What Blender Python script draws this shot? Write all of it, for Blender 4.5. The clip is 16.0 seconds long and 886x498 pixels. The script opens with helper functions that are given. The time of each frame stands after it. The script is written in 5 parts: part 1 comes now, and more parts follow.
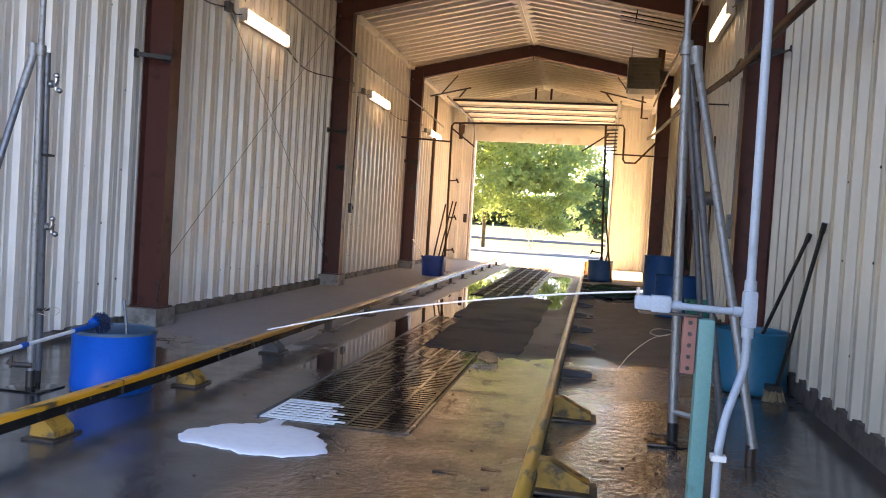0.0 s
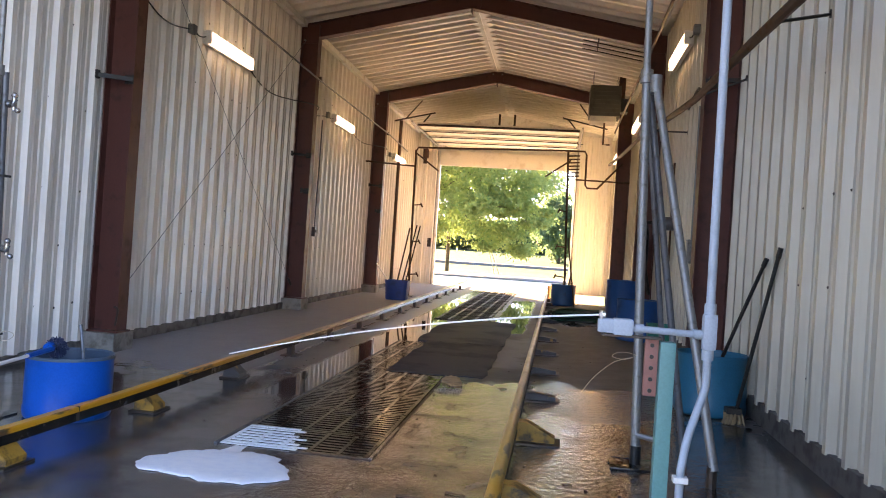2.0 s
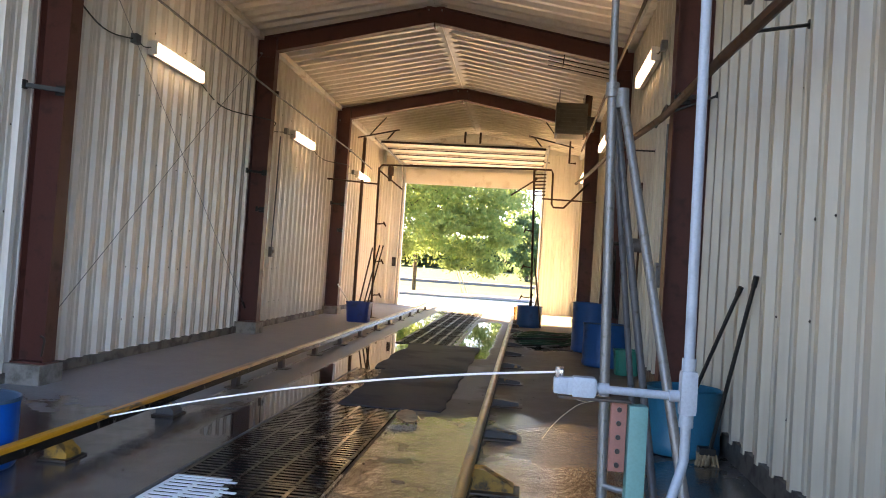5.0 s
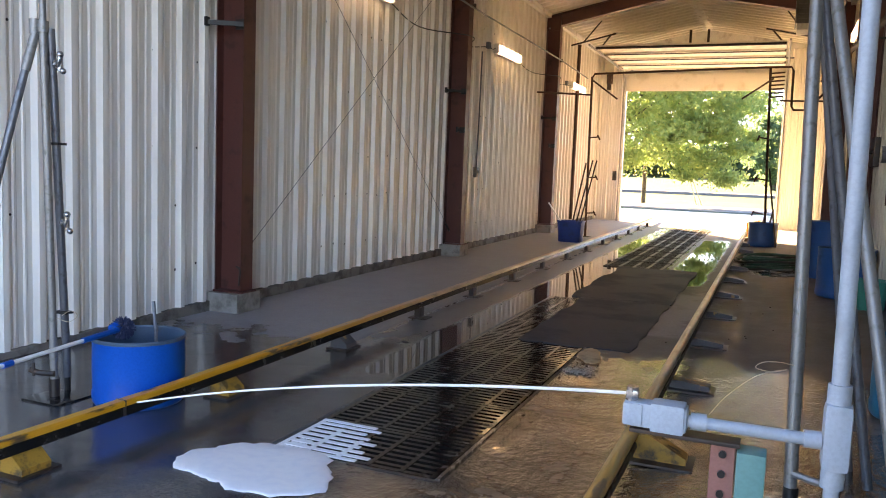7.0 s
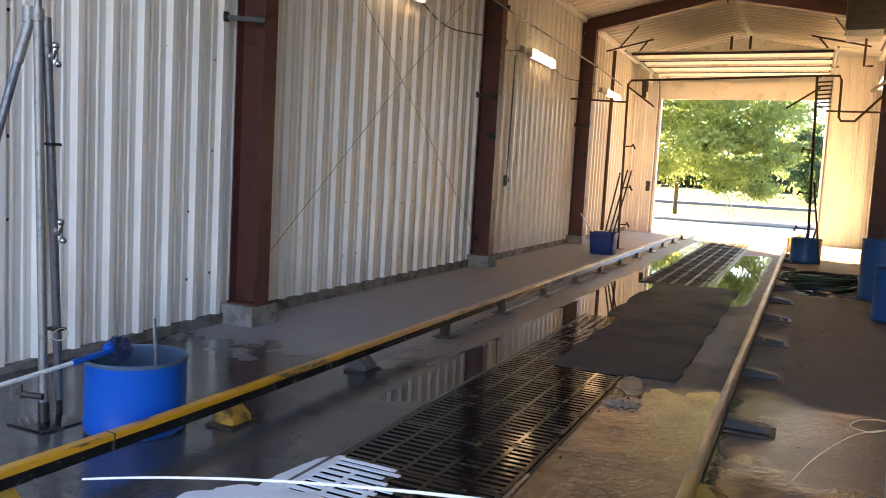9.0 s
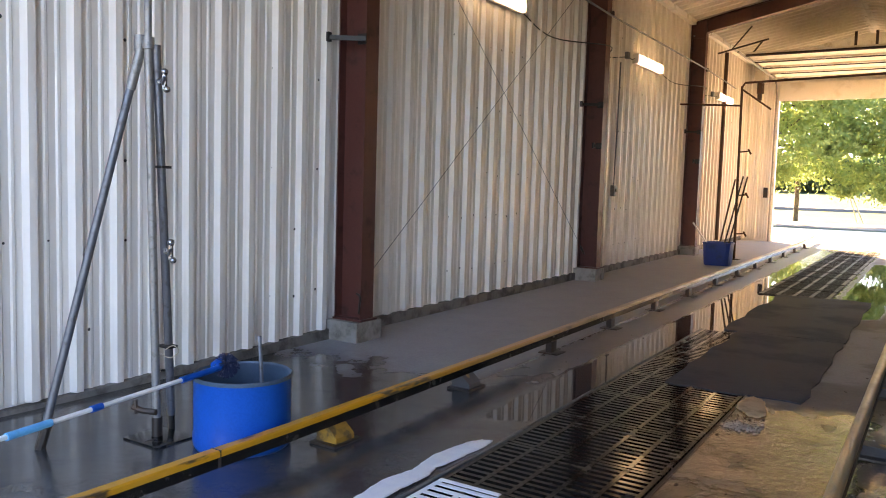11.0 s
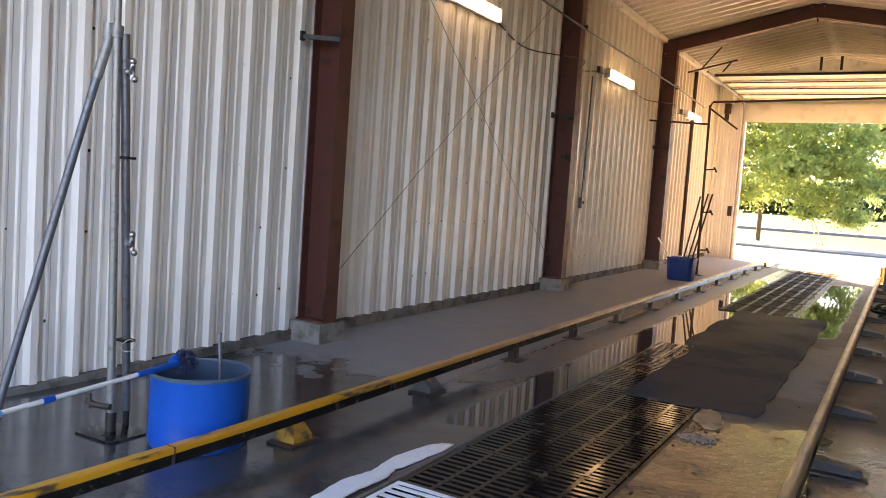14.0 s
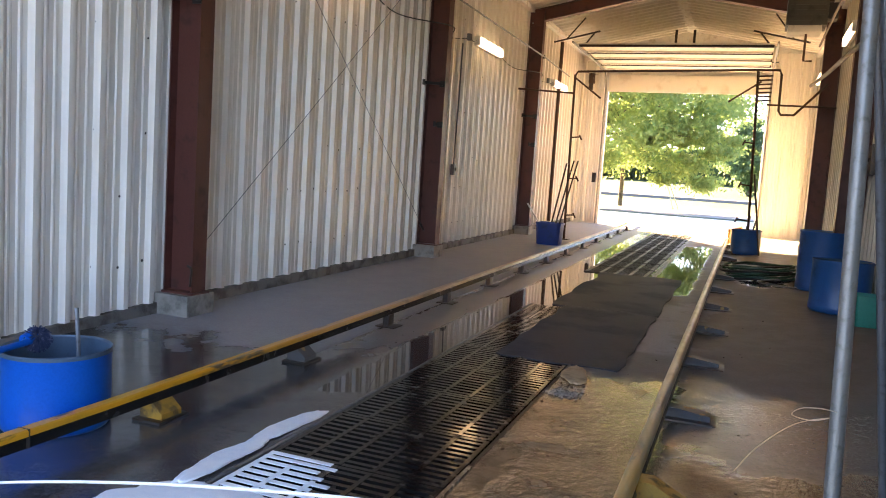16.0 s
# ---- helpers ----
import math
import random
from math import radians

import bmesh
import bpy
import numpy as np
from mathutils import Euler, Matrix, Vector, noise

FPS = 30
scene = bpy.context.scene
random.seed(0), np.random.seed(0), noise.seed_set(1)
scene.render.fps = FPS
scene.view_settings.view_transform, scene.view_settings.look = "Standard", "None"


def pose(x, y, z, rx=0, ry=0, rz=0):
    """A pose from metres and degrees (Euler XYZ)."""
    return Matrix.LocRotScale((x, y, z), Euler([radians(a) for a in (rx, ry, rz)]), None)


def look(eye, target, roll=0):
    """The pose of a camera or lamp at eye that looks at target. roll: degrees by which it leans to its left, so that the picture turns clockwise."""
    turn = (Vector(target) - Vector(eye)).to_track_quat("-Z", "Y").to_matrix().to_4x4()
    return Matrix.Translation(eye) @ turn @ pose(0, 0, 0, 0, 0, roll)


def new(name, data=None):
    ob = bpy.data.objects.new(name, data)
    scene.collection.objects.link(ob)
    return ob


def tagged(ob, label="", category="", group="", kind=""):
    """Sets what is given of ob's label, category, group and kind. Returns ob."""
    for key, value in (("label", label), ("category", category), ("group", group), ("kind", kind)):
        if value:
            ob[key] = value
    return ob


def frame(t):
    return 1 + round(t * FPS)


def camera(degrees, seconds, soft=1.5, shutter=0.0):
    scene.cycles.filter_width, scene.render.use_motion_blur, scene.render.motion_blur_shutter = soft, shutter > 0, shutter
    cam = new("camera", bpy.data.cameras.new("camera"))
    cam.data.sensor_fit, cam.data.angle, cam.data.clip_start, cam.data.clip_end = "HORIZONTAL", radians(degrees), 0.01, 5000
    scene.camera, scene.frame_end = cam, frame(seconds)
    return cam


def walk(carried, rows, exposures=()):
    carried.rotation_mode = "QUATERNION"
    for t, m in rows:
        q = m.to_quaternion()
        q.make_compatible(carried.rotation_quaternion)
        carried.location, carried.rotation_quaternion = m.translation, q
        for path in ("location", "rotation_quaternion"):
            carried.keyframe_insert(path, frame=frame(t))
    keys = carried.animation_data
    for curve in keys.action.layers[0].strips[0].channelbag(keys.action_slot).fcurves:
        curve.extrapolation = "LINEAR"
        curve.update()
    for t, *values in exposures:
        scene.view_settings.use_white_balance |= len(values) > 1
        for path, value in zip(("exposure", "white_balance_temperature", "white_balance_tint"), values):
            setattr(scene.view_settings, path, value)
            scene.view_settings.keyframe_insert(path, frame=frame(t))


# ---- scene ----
cam = camera(59.2, 16.0, soft=1.0)
PATH = [
    (0, (-0.509, 0.361, 1.344), (-0.888, 2.324, 1.288), 3.6),
    (0.5, (-0.522, 0.343, 1.333), (-0.902, 2.306, 1.298), 3.6),
    (1, (-0.524, 0.344, 1.339), (-0.894, 2.309, 1.33), 4.0),
    (1.5, (-0.523, 0.34, 1.336), (-0.871, 2.309, 1.34), 4.3),
    (2, (-0.511, 0.354, 1.34), (-0.803, 2.332, 1.352), 3.8),
    (2.5, (-0.495, 0.355, 1.351), (-0.707, 2.343, 1.394), 3.2),
    (3, (-0.498, 0.356, 1.349), (-0.665, 2.348, 1.414), 3.1),
    (3.5, (-0.507, 0.355, 1.342), (-0.67, 2.348, 1.404), 3.5),
    (6, (-0.258, 1.422, 1.556), (-0.653, 3.382, 1.604), 4.5),
    (6.5, (-0.111, 1.594, 1.607), (-0.795, 3.471, 1.505), 2.9),
    (7, (-0.101, 1.619, 1.591), (-0.877, 3.452, 1.396), 2.2),
    (7.5, (-0.134, 1.669, 1.58), (-0.95, 3.48, 1.346), 2.4),
    (8, (-0.266, 1.832, 1.593), (-1.083, 3.644, 1.373), 3.1),
    (10.5, (-0.374, 2.259, 1.619), (-1.352, 3.998, 1.474), 1.9),
    (11, (-0.385, 2.244, 1.616), (-1.463, 3.921, 1.455), 1.7),
    (11.5, (-0.391, 2.232, 1.609), (-1.528, 3.871, 1.459), 2.6),
    (12, (-0.39, 2.227, 1.601), (-1.53, 3.866, 1.474), 3.3),
    (12.5, (-0.396, 2.247, 1.6), (-1.509, 3.904, 1.478), 3.7),
    (13, (-0.385, 2.249, 1.597), (-1.464, 3.928, 1.47), 3.9),
    (13.5, (-0.376, 2.256, 1.594), (-1.423, 3.955, 1.462), 4.0),
    (14, (-0.373, 2.249, 1.594), (-1.382, 3.97, 1.455), 4.0),
    (14.5, (-0.37, 2.243, 1.591), (-1.33, 3.992, 1.443), 4.1),
    (15, (-0.373, 2.245, 1.581), (-1.267, 4.027, 1.423), 4.1),
    (15.5, (-0.362, 2.262, 1.583), (-1.171, 4.082, 1.406), 4.0),
    (16, (-0.359, 2.258, 1.578), (-1.074, 4.116, 1.38), 3.8),
]
walk(cam, [(t, look(eye, target, roll)) for t, eye, target, roll in PATH],
     exposures=[(0.0, 4.5, 6700, 27), (2.0, 4.45, 6700, 27), (3.0, 4.32, 6700, 24), (3.7, 4.32, 6700, 24), (6.5, 4.55, 6550, 21), (7.5, 4.53, 7050, 26), (10.4, 4.6, 6700, 23), (11.0, 4.62, 7050, 26), (12.5, 4.57, 7300, 27), (14.0, 4.62, 7250, 27), (16.0, 4.68, 6600, 23)])

# ---------- world, sun, exposure ----------
SUN_AZ, SUN_EL = -39.0, 26.5
world = bpy.data.worlds.new("sky")
scene.world = world
world.use_nodes = True
wn = world.node_tree
sky = wn.nodes.new("ShaderNodeTexSky")
sky.sky_type = "NISHITA"
sky.sun_disc = False
sky.sun_elevation, sky.sun_rotation = radians(SUN_EL), radians(SUN_AZ)
sky.dust_density, sky.ozone_density = 0.7, 2.5
wn.links.new(sky.outputs[0], wn.nodes["Background"].inputs[0])
wn.nodes["Background"].inputs[1].default_value = 0.047
sun = new("sun", bpy.data.lights.new("sun", "SUN"))
sun.data.energy, sun.data.angle, sun.data.color = 5.0, radians(0.53), (1.0, 0.69, 0.31)
_az, _el = radians(SUN_AZ), radians(SUN_EL)
sun.matrix_world = look((0, 0, 30), (-30 * math.sin(_az) * math.cos(_el), -30 * math.cos(_az) * math.cos(_el), 30 - 30 * math.sin(_el)))

# ---------- material helpers ----------


class Nodes:
    """Short hand for a node tree."""

    def __init__(self, name):
        self.m = bpy.data.materials.new(name)
        self.m.use_nodes = True
        self.t = self.m.node_tree
        self.b = self.t.nodes["Principled BSDF"]
        self.co = self.t.nodes.new("ShaderNodeTexCoord").outputs["Object"]

    def put(self, sock, v):
        if hasattr(v, "is_output"):
            self.t.links.new(v, sock)
        else:
            sock.default_value = v

    def math(self, op, a, b=0.0, clamp=False):
        n = self.t.nodes.new("ShaderNodeMath")
        n.operation, n.use_clamp = op, clamp
        self.put(n.inputs[0], a)
        self.put(n.inputs[1], b)
        return n.outputs[0]

    def xyz(self):
        n = self.t.nodes.new("ShaderNodeSeparateXYZ")
        self.t.links.new(self.co, n.inputs[0])
        return n.outputs

    def noise(self, scale, detail=4.0, stretch=(1, 1, 1), rough=0.55, dist=0.0):
        mp = self.t.nodes.new("ShaderNodeMapping")
        self.t.links.new(self.co, mp.inputs[0])
        mp.inputs["Scale"].default_value = stretch
        n = self.t.nodes.new("ShaderNodeTexNoise")
        self.t.links.new(mp.outputs[0], n.inputs["Vector"])
        for key, v in (("Scale", scale), ("Detail", detail), ("Roughness", rough), ("Distortion", dist)):
            n.inputs[key].default_value = v
        return n.outputs["Fac"]

    def step(self, v, lo, hi, a=0.0, b=1.0):
        n = self.t.nodes.new("ShaderNodeMapRange")
        n.interpolation_type = "SMOOTHSTEP"
        self.put(n.inputs["Value"], v)
        for key, x in (("From Min", lo), ("From Max", hi), ("To Min", a), ("To Max", b)):
            n.inputs[key].default_value = x
        return n.outputs[0]

    def mix(self, f, a, b):
        n = self.t.nodes.new("ShaderNodeMix")
        n.data_type = "RGBA"
        self.put(n.inputs[0], f)
        self.put(n.inputs[6], (*a, 1) if isinstance(a, tuple) else a)
        self.put(n.inputs[7], (*b, 1) if isinstance(b, tuple) else b)
        return n.outputs[2]

    def mixf(self, f, a, b):
        n = self.t.nodes.new("ShaderNodeMix")
        self.put(n.inputs[0], f)
        self.put(n.inputs[2], a)
        self.put(n.inputs[3], b)
        return n.outputs[0]

    def bump(self, h, strength=0.3, dist=0.01):
        n = self.t.nodes.new("ShaderNodeBump")
        self.put(n.inputs["Height"], h)
        self.put(n.inputs["Strength"], strength)
        n.inputs["Distance"].default_value = dist
        self.t.links.new(n.outputs[0], self.b.inputs["Normal"])

    def done(self, color=None, rough=None, metal=None):
        for key, v in (("Base Color", color), ("Roughness", rough), ("Metallic", metal)):
            if v is not None:
                self.put(self.b.inputs[key], (*v, 1) if isinstance(v, tuple) else v)
        return self.m


def stuff_mat(name, col, worn, rough=0.5, metal=0.0, scale=6.0, lo=0.52, hi=0.72, bump=0.15, stretch=(1, 1, 1), spec=0.5):
    """A surface with a coarse wear mask and a fine grain."""
    n = Nodes(name)
    a = n.noise(scale, 6, stretch)
    g = n.noise(scale * 14, 3)
    wear = n.step(a, lo, hi)
    c = n.mix(wear, col, worn)
    dark = tuple(v * 0.78 for v in col)
    c2 = n.mix(n.step(g, 0.35, 0.7), c, n.mix(0.5, c, dark))
    n.b.inputs["Specular IOR Level"].default_value = spec
    n.bump(n.math("ADD", n.math("MULTIPLY", a, 0.6), n.math("MULTIPLY", g, 0.4)), bump, 0.004)
    return n.done(c2, n.mixf(wear, rough, min(1.0, rough + 0.25)), metal)


def sheet_mat(name, col, dirt, streak=0.5):
    """Painted wall sheet with vertical dirt streaks and a fine dull film."""
    n = Nodes(name)
    s = n.noise(2.2, 6, (5, 5, 0.22))
    b = n.noise(0.7, 4)
    g = n.noise(60, 3)
    f = n.math("MULTIPLY", n.step(n.math("ADD", n.math("MULTIPLY", s, 0.6), n.math("MULTIPLY", b, 0.5)), 0.45, 0.8), streak)
    c = n.mix(f, col, dirt)
    splash = n.math("MULTIPLY", n.step(n.math("ADD", n.xyz()[2], n.math("MULTIPLY", s, -0.9)), 0.35, -0.1), 0.14)
    c = n.mix(splash, c, (0.16, 0.13, 0.1))
    n.bump(n.math("ADD", g, n.math("MULTIPLY", s, 2.0)), 0.08, 0.003)
    return n.done(c, n.mixf(g, 0.24, 0.42), 0.0)


def floor_mat():
    """Trowelled concrete: a dry slab beside the wall, wet lanes with a grainy film, standing water, dry dark lanes."""
    n = Nodes("wet_concrete")
    x, y, z = n.xyz()
    big = n.noise(0.9, 6, rough=0.6)
    mid = n.noise(3.4, 6, rough=0.62)
    fine = n.noise(48, 5, rough=0.7)
    wob = n.math("MULTIPLY", n.math("SUBTRACT", big, 0.5), 1.7)
    wob2 = n.math("MULTIPLY", n.math("SUBTRACT", mid, 0.5), 0.8)
    xx = n.math("ADD", x, n.math("ADD", wob, wob2))
    yy = n.math("ADD", y, n.math("ADD", n.math("MULTIPLY", wob, 1.5), wob2))
    xs = n.math("ADD", x, n.math("MULTIPLY", wob2, 0.25))

    def both(a, b):
        return n.math("MULTIPLY", a, b)

    def most(a, b):
        return n.math("MAXIMUM", a, b)

    def band(v, a, b, s):
        return both(n.step(v, a - s, a + s), n.step(v, b + s, b - s))

    def spot(x0, x1, y0, y1, s=0.12):
        return both(band(xx, x0, x1, s), band(yy, y0, y1, s * 2))

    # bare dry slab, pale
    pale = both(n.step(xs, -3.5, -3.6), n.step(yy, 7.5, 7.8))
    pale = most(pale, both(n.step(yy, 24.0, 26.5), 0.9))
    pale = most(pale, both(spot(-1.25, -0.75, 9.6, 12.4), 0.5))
    # dull dark lanes that have drained
    dull = both(n.step(xs, -1.75, -1.6), n.step(yy, 8.1, 8.6))
    dull = most(dull, both(n.step(xs, -0.72, -0.6), n.step(yy, 6.7, 7.2)))
    # standing water
    pool = both(band(xs, -3.05, -2.18, 0.03), band(yy, 6.9, 20.5, 0.2))
    pool = most(pool, both(band(xs, -1.62, -1.0, 0.05), band(yy, 13.2, 21.5, 0.2)))
    pool = most(pool, both(band(xs, -1.66, -1.4, 0.05), band(yy, 7.5, 8.5, 0.15)))
    pool = most(pool, both(band(xs, -1.58, -1.4, 0.06), band(y, 5.75, 6.5, 0.15)))
    pool = most(pool, spot(-0.35, 0.4, 14.8, 16.6))
    # a grainy film of water over silty concrete
    lane = both(n.step(xx, -2.3, -1.7), n.step(yy, 8.6, 8.0))
    lane = both(lane, n.step(n.math("ADD", xx, both(n.math("SUBTRACT", y, 5.0), -0.15)), 0.75, 0.35))
    silt = both(spot(-1.75, -0.75, 4.2, 8.6, 0.3), n.step(mid, 0.42, 0.66))
    wet = n.mix(mid, (0.045, 0.046, 0.048), (0.09, 0.09, 0.09))
    wet = n.mix(lane, wet, n.mix(mid, (0.05, 0.041, 0.032), (0.095, 0.076, 0.056)))
    wet = n.mix(both(silt, 0.6), wet, (0.17, 0.125, 0.082))
    damp = both(band(xs, -3.5, -3.06, 0.04), n.step(yy, 7.4, 9.0))
    wet = n.mix(damp, wet, n.mix(mid, (0.13, 0.124, 0.12), (0.2, 0.19, 0.182)))
    dullc = n.mix(mid, (0.085, 0.08, 0.074), (0.155, 0.14, 0.126))
    dullc = n.mix(n.step(xs, -0.7, -0.8), dullc, n.mix(mid, (0.085, 0.083, 0.081), (0.15, 0.143, 0.135)))
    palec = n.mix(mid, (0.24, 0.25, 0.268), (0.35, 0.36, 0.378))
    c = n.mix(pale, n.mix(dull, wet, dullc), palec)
    c = n.mix(both(pool, 0.55), c, (0.035, 0.032, 0.028))
    mul = n.t.nodes.new("ShaderNodeMix")
    mul.data_type, mul.blend_type = "RGBA", "MULTIPLY"
    mul.inputs[0].default_value = 1.0
    n.put(mul.inputs[6], c)
    n.put(mul.inputs[7], n.mix(fine, (0.55, 0.55, 0.55), (1.35, 1.35, 1.35)))
    patch = n.step(mid, 0.38, 0.62)
    r = n.mixf(lane, n.mixf(patch, 0.1, 0.24), n.mixf(patch, 0.06, 0.17))
    r = n.mixf(damp, r, 0.36)
    r = n.mixf(silt, r, 0.3)
    r = n.mixf(dull, r, n.mixf(patch, 0.58, 0.72))
    r = n.mixf(pale, r, 0.6)
    r = n.mixf(pool, r, 0.02)
    # relief: trowel grain, strongest where the film is thin
    grain = n.noise(24, 3, (1.0, 0.8, 1), 0.55)
    rel = n.math("ADD", both(grain, n.mixf(lane, 0.1, n.mixf(n.step(big, 0.36, 0.56), 0.45, 1.5))), n.math("ADD", both(mid, 0.5), both(fine, 0.06)))
    rel = both(rel, n.math("SUBTRACT", 1.0, both(pool, 0.985)))
    n.bump(rel, 1.0, 0.0062)
    n.put(n.b.inputs["Coat Weight"], both(both(lane, n.step(big, 0.3, 0.5)), n.math("SUBTRACT", 1.0, both(silt, 0.7))))
    n.b.inputs["Coat Roughness"].default_value, n.b.inputs["Coat IOR"].default_value = 0.05, 1.5
    n.b.inputs["IOR"].default_value = 1.6
    n.t.links.new(n.b.inputs["Normal"].links[0].from_socket, n.b.inputs["Coat Normal"])
    return n.done(mul.outputs[2], r, 0.0)


def rail_mat(name, paint, shift, y_bare):
    """Yellow rail paint, chipped to rust, rubbed to bare shining steel further along."""
    n = Nodes(name)
    y = n.math("ADD", n.xyz()[1], shift)
    a = n.noise(9, 6, (1, 0.25, 1))
    g = n.noise(70, 3)
    bare = n.step(n.math("ADD", y, n.math("MULTIPLY", a, 5.0)), y_bare, y_bare + 5.0)
    chip = n.step(a, 0.55, 0.63)
    c = n.mix(chip, paint, (0.07, 0.042, 0.022))
    c = n.mix(bare, c, n.mix(n.step(a, 0.35, 0.7), (0.6, 0.52, 0.38), (0.36, 0.28, 0.17)))
    n.bump(n.math("ADD", a, n.math("MULTIPLY", g, 0.3)), 0.25, 0.004)
    return n.done(c, n.mixf(bare, n.mixf(g, 0.25, 0.4), n.mixf(g, 0.28, 0.4)), n.mixf(bare, 0.0, 0.35))


def glow_mat(name, col, strength):
    n = Nodes(name)
    n.b.inputs["Emission Color"].default_value = (*col, 1)
    n.b.inputs["Emission Strength"].default_value = strength
    return n.done(col, 0.3)


def leaf_mat(name, a, b, c):
    n = Nodes(name)
    g = n.t.nodes.new("ShaderNodeNewGeometry").outputs["Random Per Island"]
    col = n.mix(n.noise(0.35, 3), n.mix(g, a, b), n.mix(g, b, c))
    n.put(n.b.inputs["Base Color"], col)
    n.b.inputs["Roughness"].default_value = 0.5
    tr = n.t.nodes.new("ShaderNodeBsdfTranslucent")
    n.put(tr.inputs[0], col)
    mx = n.t.nodes.new("ShaderNodeMixShader")
    mx.inputs[0].default_value = 0.75
    n.t.links.new(n.b.outputs[0], mx.inputs[1])
    n.t.links.new(tr.outputs[0], mx.inputs[2])
    n.t.links.new(mx.outputs[0], n.t.nodes["Material Output"].inputs[0])
    return n.m


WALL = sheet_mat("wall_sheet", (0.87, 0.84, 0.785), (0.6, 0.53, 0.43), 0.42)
# East sheets: dirtier cream, base also darkened to carry that side's shade
WALLE = sheet_mat("shaded_east_wall_sheet", (0.56, 0.525, 0.425), (0.37, 0.32, 0.24), 0.55)
ROOF = sheet_mat("roof_sheet", (0.8, 0.765, 0.69), (0.6, 0.53, 0.42), 0.4)
# White trim at the entrance, with blue skylight put into its colour
JAMB = stuff_mat("sky_tinted_white_trim", (0.5, 0.56, 0.66), (0.44, 0.47, 0.52), 0.45, 0, 2)
TRIM = stuff_mat("white_trim", (0.78, 0.77, 0.73), (0.5, 0.46, 0.4), 0.4, 0, 4)
RED = stuff_mat("red_oxide_paint", (0.095, 0.027, 0.02), (0.055, 0.024, 0.018), 0.5, 0, 5)
CONC = stuff_mat("block_concrete", (0.3, 0.28, 0.25), (0.14, 0.12, 0.1), 0.85, 0, 7, 0.45, 0.7, 0.5)
CONCM = stuff_mat("stained_concrete", (0.2, 0.185, 0.165), (0.08, 0.07, 0.06), 0.8, 0, 5, 0.42, 0.62, 0.6)
CONCD = stuff_mat("wet_dark_concrete", (0.1, 0.092, 0.085), (0.05, 0.045, 0.04), 0.5, 0, 7, 0.45, 0.7, 0.5)
SILT = stuff_mat("tan_silt", (0.5, 0.36, 0.21), (0.26, 0.18, 0.11), 0.7, 0, 9, 0.45, 0.7, 0.6)
FLOOR = floor_mat()
YELLOW = stuff_mat("worn_yellow_paint", (0.62, 0.28, 0.012), (0.09, 0.05, 0.025), 0.3, 0, 9, 0.56, 0.7, 0.3)
YELLOWD = stuff_mat("stripped_yellow_paint", (0.085, 0.085, 0.09), (0.42, 0.28, 0.11), 0.5, 0, 7, 0.58, 0.64, 0.3)
YELLOWG = stuff_mat("grimy_yellow_paint", (0.42, 0.22, 0.03), (0.06, 0.045, 0.03), 0.4, 0, 11, 0.46, 0.62, 0.4)
YELLOWP = rail_mat("rubbed_yellow_pipe", (0.56, 0.32, 0.03), 3.0, 6.0)
YELLOWR = rail_mat("rubbed_yellow_rail", (0.66, 0.3, 0.012), 0.0, 8.6)
RUST = stuff_mat("rusty_steel", (0.042, 0.032, 0.027), (0.1, 0.052, 0.028), 0.4, 0.3, 14)
GALV = stuff_mat("galvanised_steel", (0.29, 0.285, 0.275), (0.21, 0.2, 0.18), 0.48, 0.6, 30, 0.5, 0.75)
DGALV = stuff_mat("dull_galvanised_steel", (0.17, 0.18, 0.2), (0.12, 0.115, 0.11), 0.45, 0.6, 24, 0.5, 0.75)
CHROME = stuff_mat("valve_chrome", (0.42, 0.42, 0.43), (0.2, 0.19, 0.18), 0.25, 0.9, 30)
GREYPVC = stuff_mat("grey_conduit_paint", (0.38, 0.43, 0.48), (0.3, 0.33, 0.35), 0.45, 0, 10, 0.55, 0.75)
TEALP = stuff_mat("teal_paint", (0.1, 0.26, 0.24), (0.06, 0.13, 0.12), 0.45, 0, 8)
PINK = stuff_mat("faded_red_strut", (0.3, 0.13, 0.1), (0.24, 0.13, 0.1), 0.6, 0.2, 12)
BLUE = stuff_mat("blue_plastic", (0.0, 0.09, 0.46), (0.0, 0.075, 0.37), 0.3, 0, 5, 0.55, 0.8, 0.08, spec=0.2)
DBLUE = stuff_mat("dark_blue_plastic", (0.012, 0.045, 0.24), (0.02, 0.04, 0.14), 0.4, 0, 5)
TEALD = stuff_mat("teal_blue_plastic", (0.015, 0.15, 0.26), (0.02, 0.1, 0.16), 0.35, 0, 5, 0.55, 0.8, 0.08)
MIDBLUE = stuff_mat("mid_blue_plastic", (0.012, 0.085, 0.27), (0.02, 0.06, 0.17), 0.4, 0, 5)
GREENP = stuff_mat("green_plastic", (0.02, 0.22, 0.17), (0.02, 0.12, 0.1), 0.4, 0, 5)
INNER = stuff_mat("milky_plastic_inside", (0.06, 0.1, 0.15), (0.05, 0.06, 0.07), 0.3, 0, 6)
BLACK = stuff_mat("black_rubber", (0.012, 0.012, 0.012), (0.04, 0.037, 0.033), 0.5, 0, 8)
DARKP = stuff_mat("brown_iron_pipe", (0.07, 0.035, 0.022), (0.12, 0.06, 0.035), 0.55, 0.4, 10)
IRON = stuff_mat("wet_cast_iron", (0.011, 0.0105, 0.01), (0.024, 0.019, 0.015), 0.09, 0, 9, 0.45, 0.7, 0.06)
